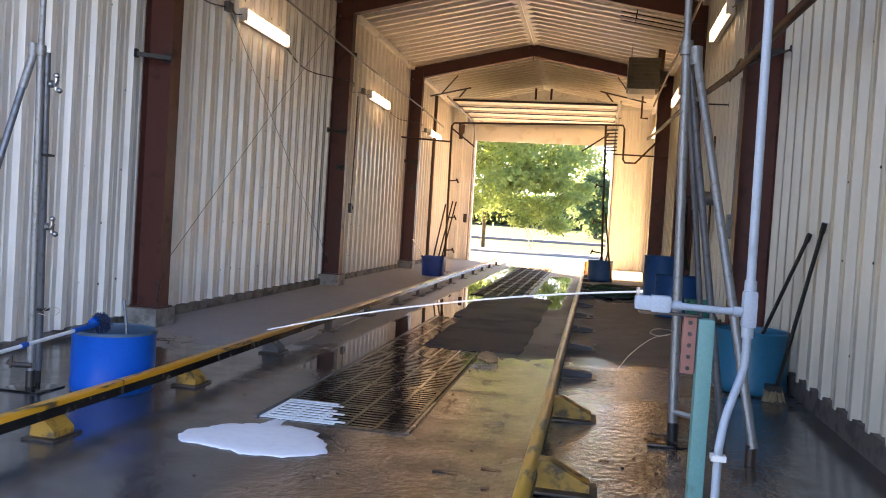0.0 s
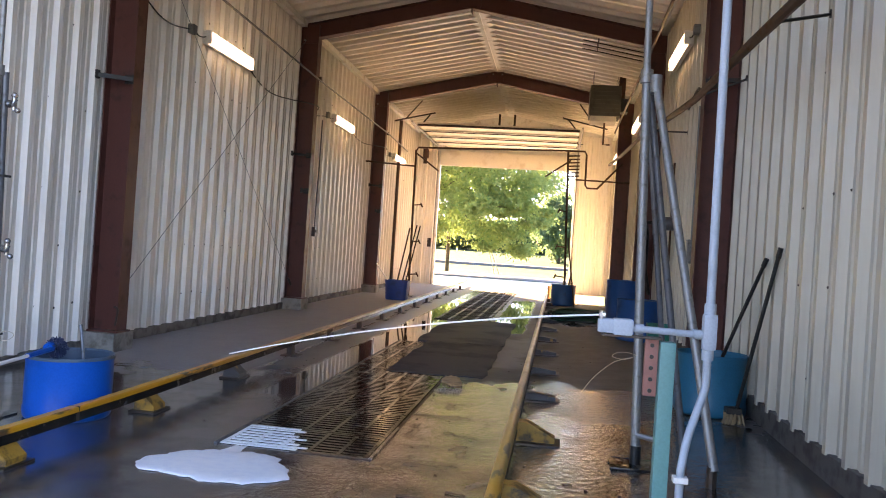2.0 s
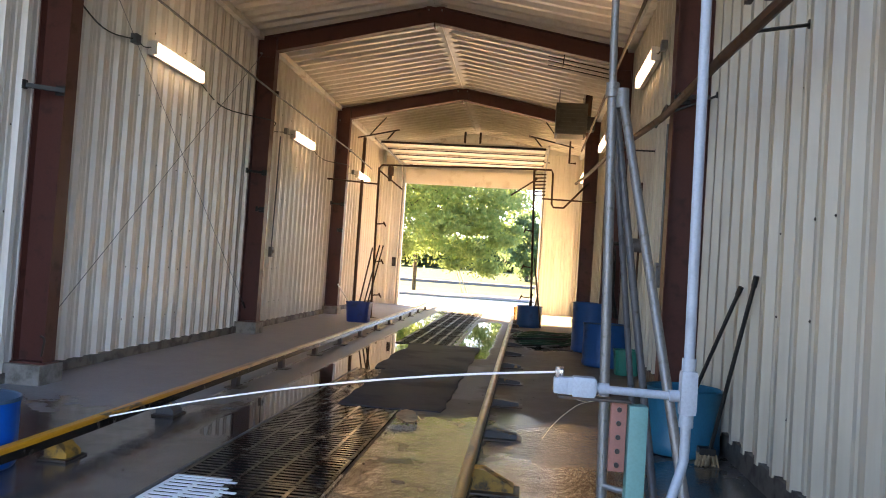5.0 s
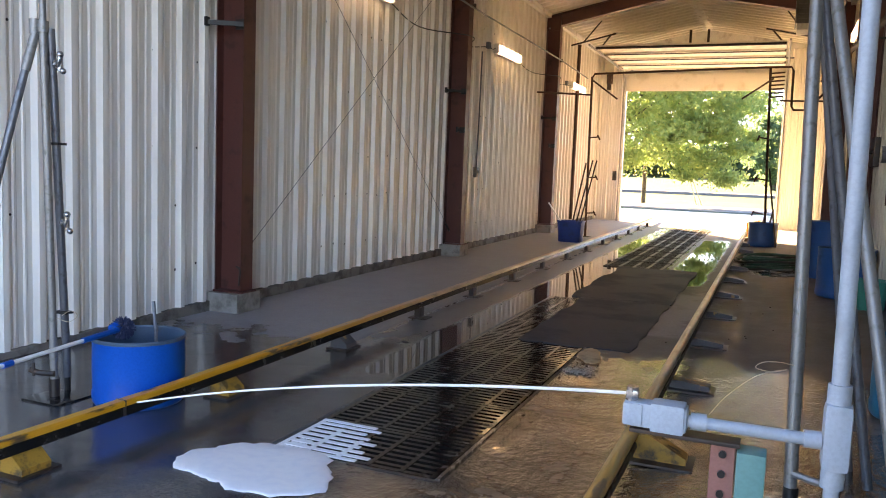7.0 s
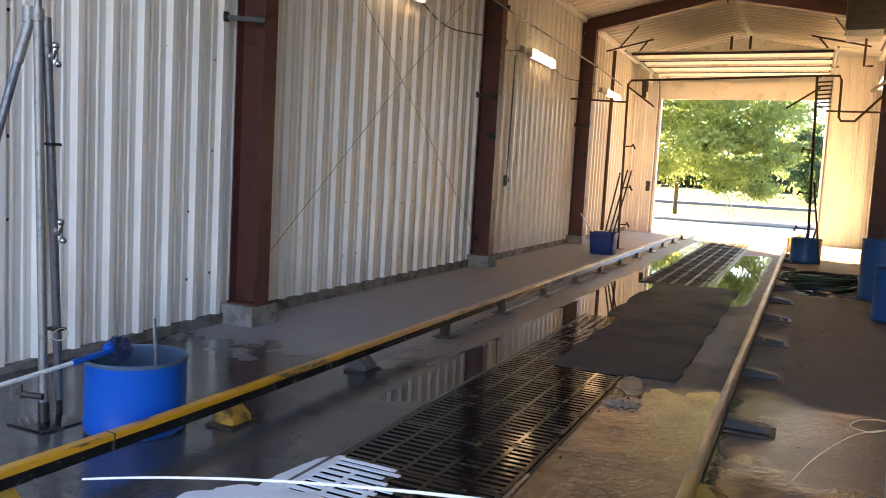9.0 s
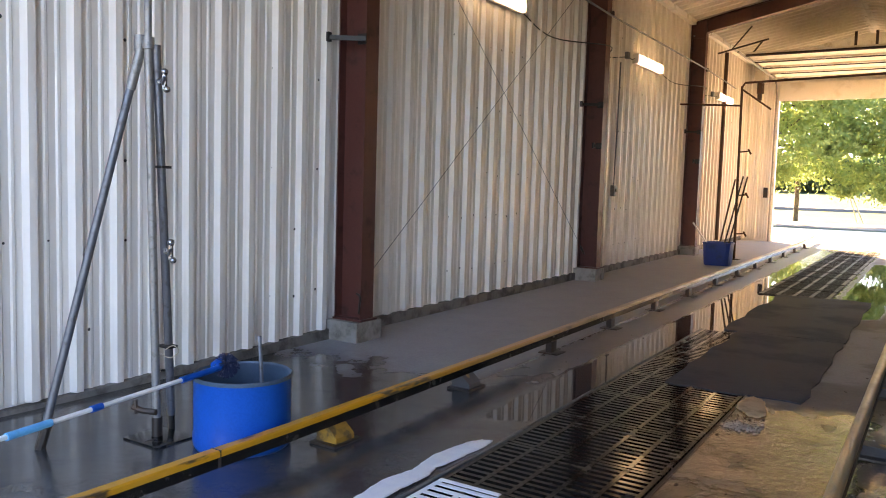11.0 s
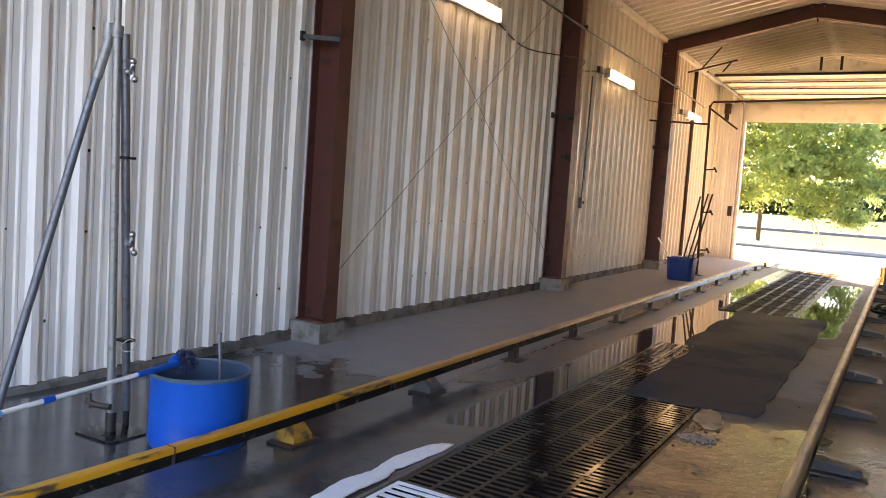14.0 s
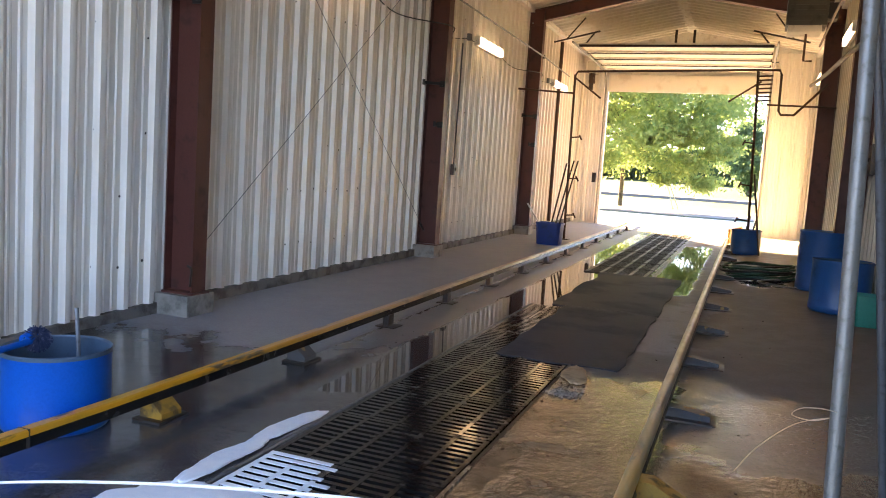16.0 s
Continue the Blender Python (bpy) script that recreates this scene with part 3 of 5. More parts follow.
def portal(y, first):
    f = thing("steel_frame", (XM, y, 0), "dark red-brown painted steel portal frame", "steel frame", "portal frames")
    for x, s in ((XL + 0.045, 1), (XR - 0.045, -1)):
        base = fz(x, y) + 0.2
        col = part("column", i_bar((x + s * 0.17, y, base), (x + s * 0.17, y, EAVE - 0.05), 0.34, 0.2, bmesh.new(), (s, 0, 0)), RED, f)
        part("base_plate", bx(min(x - 0.0, x + s * 0.37), max(x, x + s * 0.37), y - 0.13, y + 0.13, base, base + 0.02), RED, f)
        bm = bx(min(x + s * 0.0, x + s * 0.34), max(x, x + s * 0.34), y - 0.1, y - 0.085, EAVE - 0.42, EAVE - 0.05)
        part("haunch_plate", bm, RED, f)
        d = Vector((XM - x, 0, RIDGE - EAVE)).normalized()
        up = Vector((-d.z * (1 if d.x > 0 else -1), 0, abs(d.x)))
        a = Vector((x + s * 0.02, y, EAVE - 0.21))
        b = Vector((XM, y, RIDGE - 0.19))
        part("rafter", i_bar(a, b, 0.3, 0.18, bmesh.new(), up), RED, f)
    part("ridge_plate", bx(XM - 0.012, XM + 0.012, y - 0.1, y + 0.1, RIDGE - 0.42, RIDGE - 0.06), RED, f)
    for dx in (-0.12, 0.12):
        part("bolt", rod((XM + dx, y - 0.115, RIDGE - 0.13), (XM + dx, y - 0.09, RIDGE - 0.13), 0.02, None, None, 8), GALV, f, "bright bolt head")
    bm = bx(XM - 0.16, XM + 0.16, y - 0.1, y - 0.085, RIDGE - 0.34, RIDGE - 0.06)
    part("splice_plate", bm, RED, f)
    for z in (EAVE - 0.1, EAVE - 0.36):
        part("bolt", rod((XL + 0.12, y - 0.12, z), (XL + 0.12, y - 0.08, z), 0.02, None, None, 8), GALV, f, "bright bolt head")


for i, y in enumerate(COLS):
    portal(y, i == 0)
    for x0, x1 in ((XL + 0.02, -5.2), (0.74, XR - 0.02)):
        z = fz((x0 + x1) / 2, y)
        bm = bx(x0, x1, y - 0.2, y + 0.2, z - 0.04, z + 0.2, None, 0.012)
        tagged(part("concrete_block", bm, CONC), "grey concrete pedestal block under a steel column", "concrete block", "pedestals")

# ---------- exit door, rolled up under the roof ----------
door = thing("overhead_door", (XM, Y1, DOOR_TOP), "open white sectional overhead door stored under the roof", "garage door")
SEC = 1.02
zd = 4.98
for i in range(4):
    y1 = Y1 - 0.62 - i * (SEC + 0.03)
    p = part("door_section", bx(DOOR_L + 0.02, DOOR_R - 0.02, y1 - SEC, y1, zd, zd + 0.045, None, 0.006), DOORW, door)
    part("stiffener", bx(DOOR_L + 0.05, DOOR_R - 0.05, y1 - 0.09, y1 - 0.02, zd - 0.04, zd + 0.001, None, 0.004), DOORW, p)
    for x in (DOOR_L + 0.25, DOOR_L + 1.6, DOOR_R - 1.6, DOOR_R - 0.25):
        part("hinge", bx(x - 0.04, x + 0.04, y1 - 0.07, y1 + 0.05, zd - 0.05, zd - 0.03), DGALV, p)
    part("bottom_rail", bx(DOOR_L + 0.02, DOOR_R - 0.02, y1 - SEC - 0.012, y1 - SEC + 0.03, zd - 0.06, zd - 0.002), RUST, p)
tops = part("door_section", bx(DOOR_L + 0.02, DOOR_R - 0.02, Y1 - 0.12, Y1 - 0.075, DOOR_TOP - 0.06, DOOR_TOP + 0.46, None, 0.006), DOORW, door, "upright white door section above the opening")
for x in (DOOR_L - 0.06, DOOR_R + 0.06):
    pts = [(x, Y1 - 0.1, 0.25), (x, Y1 - 0.1, 4.45)] + [(x, Y1 - 0.1 - 0.45 * (1 - math.cos(a)), 4.45 + 0.5 * math.sin(a)) for a in (0.3, 0.6, 0.9, 1.2, 1.5)] + [(x, Y1 - 5.2, 4.97)]
    part("track", tube(pts, 0.028, None, 6), GALV, door, "galvanised door track")
bm = rod((DOOR_L - 0.2, Y1 - 0.2, 5.28), (DOOR_R + 0.2, Y1 - 0.2, 5.28), 0.02)
part("torsion_shaft", bm, DGALV, door)
for x in (XM - 0.9, XM + 0.9):
    part("torsion_spring", rod((x - 0.45, Y1 - 0.2, 5.28), (x + 0.45, Y1 - 0.2, 5.28), 0.045), RUST, door)
for x, s in ((DOOR_L, -1), (DOOR_R, 1)):
    h = thing("door_track_hanger", (x, 22.6, EAVE), "dark steel angle hanger carrying the door track", "hanger", "track hangers")
    bm = beam((x + s * -0.5, 22.2, 5.32), (x + s * 0.75, 22.6, 5.12), 0.035, 0.035)
    part("arm", bm, RUST, h)
    part("strut", beam((x + s * 0.05, 22.4, 5.18), (x + s * 0.05, 22.4, roof_z(x) - 0.03), 0.035, 0.035), RUST, h)
    part("strut", beam((x + s * 0.4, 22.5, 5.18), (x - s * 0.05, 22.5, roof_z(x) - 0.03), 0.03, 0.03), RUST, h)
    part("strut", beam((x - s * 0.35, 22.3, 5.3), (x - s * 0.1, 22.4, 5.02), 0.03, 0.03), RUST, h)
opener = thing("door_opener", (-5.15, 26.4, 4.8), "pale grey door motor box beside the exit", "motor")
part("case", bx(-5.3, -5.02, 26.3, 26.85, 4.85, 5.2, None, 0.02), CREAM, opener)
part("motor", rod((-5.16, 26.45, 4.55), (-5.16, 26.45, 4.86), 0.1, None, None, 16), DARKP, opener)
part("chain_guard", bx(-5.22, -5.1, 26.36, 26.4, 4.35, 4.9), RUST, opener)
for k in range(2):
    x = -2.44 + 0.44 * k
    part("purlin_clip", bx(x - 0.03, x + 0.03, 23.0, 23.05, 5.02, 5.5), RUST, door)

# ---------- fluorescent lamps ----------
def lamp(y0, y1, x, z, s):
    f = thing("wall_lamp", (x, y0, z), "lit fluorescent wall lamp in a white steel channel", "lamp", "wall lamps")
    d = 0.075
    part("channel", bx(min(x - s * 0.02, x - s * 0.085), max(x - s * 0.02, x - s * 0.085), y0, y1, z - 0.09, z + 0.09, None, 0.008), TRIM, f)
    part("diffuser", bx(x - d / 2 - 0.0, x + d / 2, y0 + 0.02, y1 - 0.02, z - 0.085, z + 0.085, None, 0.03), TUBE, f, "glowing white diffuser")
    for e in (y0, y1):
        part("end_cap", bx(x - d / 2 - 0.005, x + d / 2 + 0.005, e - 0.02, e + 0.022, z - 0.092, z + 0.092, None, 0.01), TRIM, f)
    part("bracket", rod((x - s * 0.1, y0 + 0.2, z), (x - s * 0.02, y0 + 0.2, z), 0.02), RUST, f)
    part("bracket", rod((x - s * 0.1, y1 - 0.2, z), (x - s * 0.02, y1 - 0.2, z), 0.02), RUST, f)
    part("junction_box", bx(min(x - s * 0.02, x - s * 0.1), max(x - s * 0.02, x - s * 0.1), y0 - 0.42, y0 - 0.3, z - 0.06, z + 0.06, None, 0.006), DGALV, f)
    part("cord", tube(smooth_line([(x - s * 0.05, y0 - 0.36, z), (x - s * 0.03, y0 - 0.2, z - 0.05), (x - s * 0.03, y0, z)]), 0.008, None, 6), BLACK, f)


for y0, y1 in ((10.52, 12.07), (16.72, 18.26), (22.95, 24.5)):
    lamp(y0, y1, -5.48, 4.12, 1)
for y0, y1 in ((11.3, 12.85), (17.4, 18.95), (23.6, 25.15)):
    lamp(y0, y1, 1.04, 4.5 if y0 < 20 else 4.55, -1)

# ---------- conduits and bracing on the walls ----------
def conduit(name, pts, r, mat, label, cat="pipe", clips=()):
    t = thing(name, pts[0], label, cat)
    part("run", tube(pts, r, None, 8), mat, t)
    for c in clips:
        part("clip", bx(c[0] - 0.03, c[0] + 0.03, c[1] - 0.02, c[1] + 0.02, c[2] - r - 0.02, c[2] + r + 0.02), RUST, t)
    return t


xw = XL + 0.06
conduit("conduit", [(-5.16, 5.0, 4.62), (-5.16, 8.4, 4.58), (-5.16, 14.6, 4.45), (-5.16, 20.6, 4.42), (-5.3, 24, 4.42)], 0.016, DGALV, "thin grey conduit along the wall above the lamps", clips=[(-5.18, y, 4.6 - 0.012 * (y - 6)) for y in (8.4, 14.6, 20.6)])
conduit("conduit", smooth_line([(xw, 6.0, 4.2), (xw, 8.4, 4.25), (xw + 0.02, 9.4, 4.02), (xw, 10.2, 4.12)]), 0.009, BLACK, "slack dark cable between the lamps", "cable")
conduit("conduit", smooth_line([(xw, 12.1, 4.08), (xw, 13.2, 3.9), (-5.2, 14.6, 3.98), (xw, 15.4, 3.95), (xw, 16.4, 4.1)]), 0.009, BLACK, "slack dark cable between the lamps", "cable")
conduit("conduit", smooth_line([(xw, 18.3, 4.1), (xw, 19.5, 4.0), (-5.2, 20.6, 4.04), (xw, 21.6, 4.0), (xw, 22.8, 4.1)]), 0.009, BLACK, "slack dark cable between the lamps", "cable")
conduit("pull_cord", [(xw, 16.1, 3.96), (xw + 0.01, 16.05, 2.8), (xw, 16.02, 1.72)], 0.014, DGALV, "hanging conduit drop with a switch", "conduit")
sw = thing("switch_box", (xw, 16.0, 1.55), "small grey switch box on the wall", "switch")
part("box", bx(XL + 0.02, XL + 0.1, 15.96, 16.08, 1.52, 1.72, None, 0.008), DGALV, sw)
part("lever", bx(XL + 0.1, XL + 0.12, 16.0, 16.04, 1.6, 1.66), BLACK, sw)
ob = thing("outlet_box", (xw, 8.66, 1.2), "white weatherproof outlet box beside a column", "outlet")
part("box", bx(XL + 0.03, XL + 0.2, 8.55, 8.68, 1.18, 1.4, None, 0.01), TRIM, ob)
part("cover", bx(XL + 0.2, XL + 0.215, 8.56, 8.67, 1.2, 1.38, None, 0.004), CREAM, ob)
part("conduit", rod((XL + 0.1, 8.6, 1.4), (XL + 0.1, 8.6, 4.5), 0.012), DGALV, ob)
brace = thing("cross_brace", (XL + 0.15, 11.5, 0), "crossed thin steel bracing cables between two columns", "brace cable")
part("cable", rod((XL + 0.16, 8.5, 0.5), (XL + 0.16, 14.5, 5.2), 0.0038, None, None, 6), DGALV, brace)
part("cable", rod((XL + 0.18, 14.5, 0.55), (XL + 0.18, 8.5, 5.2), 0.0038, None, None, 6), DGALV, brace)
for y, z in ((8.52, 0.52), (14.48, 0.57)):
    part("turnbuckle", rod((XL + 0.17, y, z), (XL + 0.17, y + (0.14 if y < 10 else -0.14), z + 0.11), 0.02), RUST, brace)
for y in COLS:
    for z, l in ((3.02, 0.3), (2.35, 0.1)):
        if z < 3 and y < 9:
            continue
        c = thing("pipe_hanger", (-5.3, y, z), "black iron pipe bracket on a column", "bracket", "column brackets")
        a, b = Vector((-5.24, y - 0.1, z)), Vector((-5.26 - 0.9 * l, y - 0.1 - 0.7 * l, z))
        part("arm", beam(a, b, 0.03, 0.045), BLACK, c)
        part("hook", beam(b - Vector((0, 0, 0.04)), b + Vector((0, 0, 0.05)), 0.05, 0.03, None, (1, 0, 0)), BLACK, c)
        part("plate", bx(-5.33, -5.23, y - 0.112, y - 0.1, z - 0.05, z + 0.05), BLACK, c)
hk = thing("rod_hook", (-5.2, 8.3, 0.5), "small rusty hook on the foot of a column", "hook")
part("hook", tube(smooth_line([(-5.25, 8.29, 0.32), (-5.22, 8.26, 0.4), (-5.2, 8.24, 0.5), (-5.24, 8.23, 0.53)]), 0.012, None, 6), RUST, hk)

# screws of the wall sheets, too many to count
verts, faces = [], []
rng = random.Random(4)
for x, s in ((XL + 0.001, 1), (XR - 0.001, -1)):
    for z in (0.5, 1.15, 1.72, 2.6, 3.4, 4.3):
        y = Y0 + 0.2
        while y < Y1:
            if rng.random() < 0.62:
                zz = z + rng.uniform(-0.03, 0.03) + fz(x, y)
                k = len(verts)
                r = rng.uniform(0.01, 0.016)
                verts += [(x + s * 0.006, y + r * math.cos(a), zz + r * math.sin(a)) for a in (0, 1.05, 2.1, 3.14, 4.19, 5.24)] + [(x + s * 0.016, y, zz)]
                faces += [(k + i, k + (i + 1) % 6, k + 6) for i in range(6)]
            y += 0.305
me = bpy.data.meshes.new("sheet_screws")
me.from_pydata(verts, [], faces)
me.materials.append(RUST)
tagged(new("sheet_screws", me), "dark rusty screw heads across the wall sheets", "screws", "", "stuff")

# ---------- guide rails ----------
def rail(x, ytop, label, kind):
    r = thing("guide_rail", (x, 3.0, 0), label, "guide rail", "wheel guide rails")
    n = 40
    ya, yb = 2.3, 27.6
    if kind == "west":
        verts, faces = [], []
        prof = [(-0.036, 0.115), (-0.036, 0.202), (-0.028, 0.212), (0.026, 0.212), (0.036, 0.204), (0.036, 0.178), (0.02, 0.17), (0.02, 0.115)]
        for i in range(n + 1):
            y = ya + (yb - ya) * i / n
            dx = -0.012 * max(0, y - 23) ** 1.6
            for px, pz in prof:
                verts.append((x + px + dx, y, fz(x, y) + pz))
        m = len(prof)
        for i in range(n):
            for k in range(m):
                faces.append((m * i + k, m * i + (k + 1) % m, m * (i + 1) + (k + 1) % m, m * (i + 1) + k))
        faces += [tuple(range(m))[::-1], tuple(range(m * n, m * n + m))]
        me = bpy.data.meshes.new("rail")
        me.from_pydata(verts, [], faces)
        me.materials.append(YELLOWR)
        me.materials.append(IRON)
        for p in me.polygons:
            if p.normal.z < 0.2 and p.center.z - fz(x, p.center.y) < 0.18:
                p.material_index = 1
        ob2 = new("rail", me)
        ob2.parent = r
        ob2.location = (-x, -3.0, 0)
        part("splice", bx(x - 0.038, x + 0.038, 4.955, 4.962, fz(x, 5) + 0.12, fz(x, 5) + 0.214), RUST, r, "rusty rail splice")
    else:
        pts = [(x + 0.014 * max(0, y - 23) ** 1.6, y, fz(x, y) + 0.165) for y in (ya + (yb - 1.0 - ya) * i / n for i in range(n + 1))]
        part("rail", tube(pts, 0.038, None, 14), YELLOWP, r, smooth=True)
        part("under_bar", tube([(p[0] + 0.01, p[1], p[2] - 0.07) for p in pts], 0.028, None, 6), RUST, r)
    return r


RLX, RRX = -3.5, -0.75
rail_w = rail(RLX, 0.285, "yellow and rust steel wheel guide rail on gusset feet", "west")
rail_e = rail(RRX, 0.26, "rubbed yellow round steel wheel guide rail", "east")


def foot(x, y, s, parent, size=1.0, tall=0.16, wide=0.05):
    """A gusset foot: floor plate and sloping yellow gusset."""
    z = fz(x + s * 0.15, y)
    p = part("foot", bx(x + (0.0 if s > 0 else -0.34 * size), x + (0.34 * size if s > 0 else 0.0), y - 0.13, y + 0.13, z, z + 0.016, None, 0.004), RUST, parent, "rusty foot plate")
    bm = bmesh.new()
    top, out = z + tall, x + s * 0.3 * size
    pts = ((x + s * 0.02, z + 0.015), (out, z + 0.015), (out, z + 0.05), (x + s * 0.1, top), (x + s * 0.02, top))
    a = [bm.verts.new((px, y - wide, pz)) for px, pz in pts]
    b = [bm.verts.new((px, y + wide, pz)) for px, pz in pts]
    bm.faces.new(a)
    bm.faces.new(b[::-1])
    for i in range(5):
        bm.faces.new((a[i], b[i], b[(i + 1) % 5], a[(i + 1) % 5]))
    bmesh.ops.recalc_face_normals(bm, faces=bm.faces)
    part("gusset", bm, YELLOWG if y < 7.0 else YELLOWD, p, "worn yellow gusset" if y < 7.0 else "stripped dark gusset")


for i in range(15):
    y = 2.75 + 1.58 * i
    if y < 8.5:
        foot(RLX - 0.1, y, 1, rail_w, 0.6, 0.118, 0.085)
    else:
        zp = fz(RLX, y)
        pst = part("post", bx(RLX - 0.03, RLX + 0.03, y - 0.06, y + 0.06, zp, zp + 0.118, None, 0.004), RUST, rail_w, "dark steel post under the rail")
        part("foot_plate", bx(RLX - 0.09, RLX + 0.11, y - 0.1, y + 0.1, zp, zp + 0.012, None, 0.003), RUST, pst)
    foot(RRX, y + 0.1, 1, rail_e, 1.0, 0.15 if y < 7 else 0.075, 0.06)
# yellow flared end of the east rail
fl = thing("rail_end_guard", (-0.7, 24.2, fz(-0.7, 24)), "yellow flared guard at the end of the rail", "guard")
z = fz(-0.7, 24)
part("plate", beam((-0.72, 22.6, z + 0.2), (-0.45, 25.0, z + 0.2), 0.04, 0.36), YELLOW, fl)
part("post", rod((-0.5, 24.4, z), (-0.5, 24.4, z + 0.36), 0.05), YELLOW, fl)

# ---------- drain grates ----------
def grate(x0, x1, y0, y1, foamed=False):
    """Cast iron grate: six long ribs and close cross bars, each a part."""
    g = thing("drain_grate", (x0, y0, 0), "wet black cast iron slotted drain grate set in the floor", "drain grate", "drain grates")
    top = lambda y: fz(-2, y) + 0.004
    wx = (x1 - x0) / 5
    for i in range(6):
        c = min(max(x0 + wx * i, x0 + 0.014), x1 - 0.014)
        part("rib", beam((c, y0, top(y0) - 0.015), (c, y1, top(y1) - 0.015), 0.028, 0.03), IRON, g)
    m = max(3, round((y1 - y0) / 0.068))
    film = None
    for j in range(m + 1):
        c = min(max(y0 + (y1 - y0) * j / m, y0 + 0.012), y1 - 0.012)
        part("bar", bx(x0, x1, c - 0.016, c + 0.016, top(c) - 0.031, top(c) - 0.0015), IRON, g)
        if foamed:
            e = -2.08 - 0.35 * (c - 5.25) + 0.05 * math.sin(31 * c)
            if e > x0 + 0.05:
                film = bx(x0, e, c - 0.017, c + 0.017, top(c) - 0.002, top(c) + 0.003, film)
    if foamed:
        for i in range(3):
            c = x0 + wx * i + 0.014 * (i == 0)
            film = bx(c - 0.014, c + 0.014, y0, y1 - 0.12 * i, top(y0), top(y0) + 0.004, film)
        part("foam_film", film, FOAM, g, "white foam clinging to the bars", kind="stuff")
    return g


cuts = [TRENCH[2] + 0.01, 5.79, 6.55, 7.3, 8.05, 8.8, 9.55, 10.3, TRENCH[3] - 0.01]
for a, e in zip(cuts, cuts[1:]):
    grate(TRENCH[0] + 0.012, TRENCH[1] - 0.012, a + 0.009, e - 0.009, a < 5.5)
# light steel edge angle round the trench
ed = thing("trench_edging", (-2.1, 7, 0), "bright worn steel angle round the drain grates", "edging")
for x, m in ((TRENCH[1] + 0.012, CHROME), (TRENCH[0] - 0.01, DGALV)):
    part("side", beam((x, TRENCH[2], fz(-2, TRENCH[2]) - 0.01), (x, TRENCH[2] + 0.9, fz(-2, TRENCH[2] + 0.9) - 0.01), 0.022, 0.04), m, ed)
    part("side", beam((x, TRENCH[2] + 0.9, fz(-2, TRENCH[2] + 0.9) - 0.012), (x, TRENCH[3], fz(-2, TRENCH[3]) - 0.012), 0.018, 0.036), RUST if m is CHROME else DGALV, ed)
part("front", bx(TRENCH[0] + 0.5, TRENCH[1] + 0.02, TRENCH[2] - 0.016, TRENCH[2], -0.05, 0.006), RUST, ed)

# far trench covers beyond the mats
for i in range(10):
    y0 = 14.8 + i * 1.0
    z = fz(-2, y0 + 0.5) + 0.006
    bm = bx(-2.72, -1.72, y0, y0 + 0.997, z - 0.02, z)
    g = tagged(part("trench_cover", bm, IRONF), "dark wet iron trench cover in the floor", "trench cover", "trench covers")
    for k in range(5):
        part("slot_rib", bx(-2.7 + 0.2275 * k, -2.65 + 0.2275 * k, y0, y0 + 0.997, z, z + 0.006), RIBM, g)
    for k in range(14):
        part("bar", bx(-2.7, -1.74, y0 + 0.02 + 0.07 * k, y0 + 0.052 + 0.07 * k, z, z + 0.004), IRONF, g)
strip = bx(-2.38, -1.98, 22.9, 23.04, fz(-2, 23) + 0.01, fz(-2, 23) + 0.03, None, 0.004)
tagged(part("flat_bar", strip, RUST), "rusty red flat bar lying across the trench covers", "flat bar")
for x0, x1, y0, y1, dz in ((-2.26, -1.2, 8.62, 11.42, 0.012), (-2.42, -1.2, 11.4, 14.9, 0.014)):
    verts = []
    rngm = random.Random(int(y0 * 10))
    bm = bmesh.new()
    loop = []
    n = 10
    for i in range(n):
        loop.append((x0 + (x1 - x0) * i / n, y0 + rngm.uniform(-0.03, 0.03)))
    for i in range(n):
        loop.append((x1 + rngm.uniform(-0.02, 0.02), y0 + (y1 - y0) * i / n))
    for i in range(n):
        loop.append((x1 - (x1 - x0) * i / n, y1 + rngm.uniform(-0.05, 0.05)))
    for i in range(n):
        loop.append((x0 + rngm.uniform(-0.05, 0.03), y1 - (y1 - y0) * i / n))
    low = [bm.verts.new((x, y, fz(x, y) - 0.002)) for x, y in loop]
    top = [bm.verts.new((x, y, fz(x, y) + dz)) for x, y in loop]
    bm.faces.new(top)
    for i in range(len(loop)):
        j = (i + 1) % len(loop)
        bm.faces.new((low[i], low[j], top[j], top[i]))
    bmesh.ops.recalc_face_normals(bm, faces=bm.faces)
    tagged(part("rubber_mat", bm, MAT), "dark grey rubber mat laid over the drain", "mat", "rubber mats")

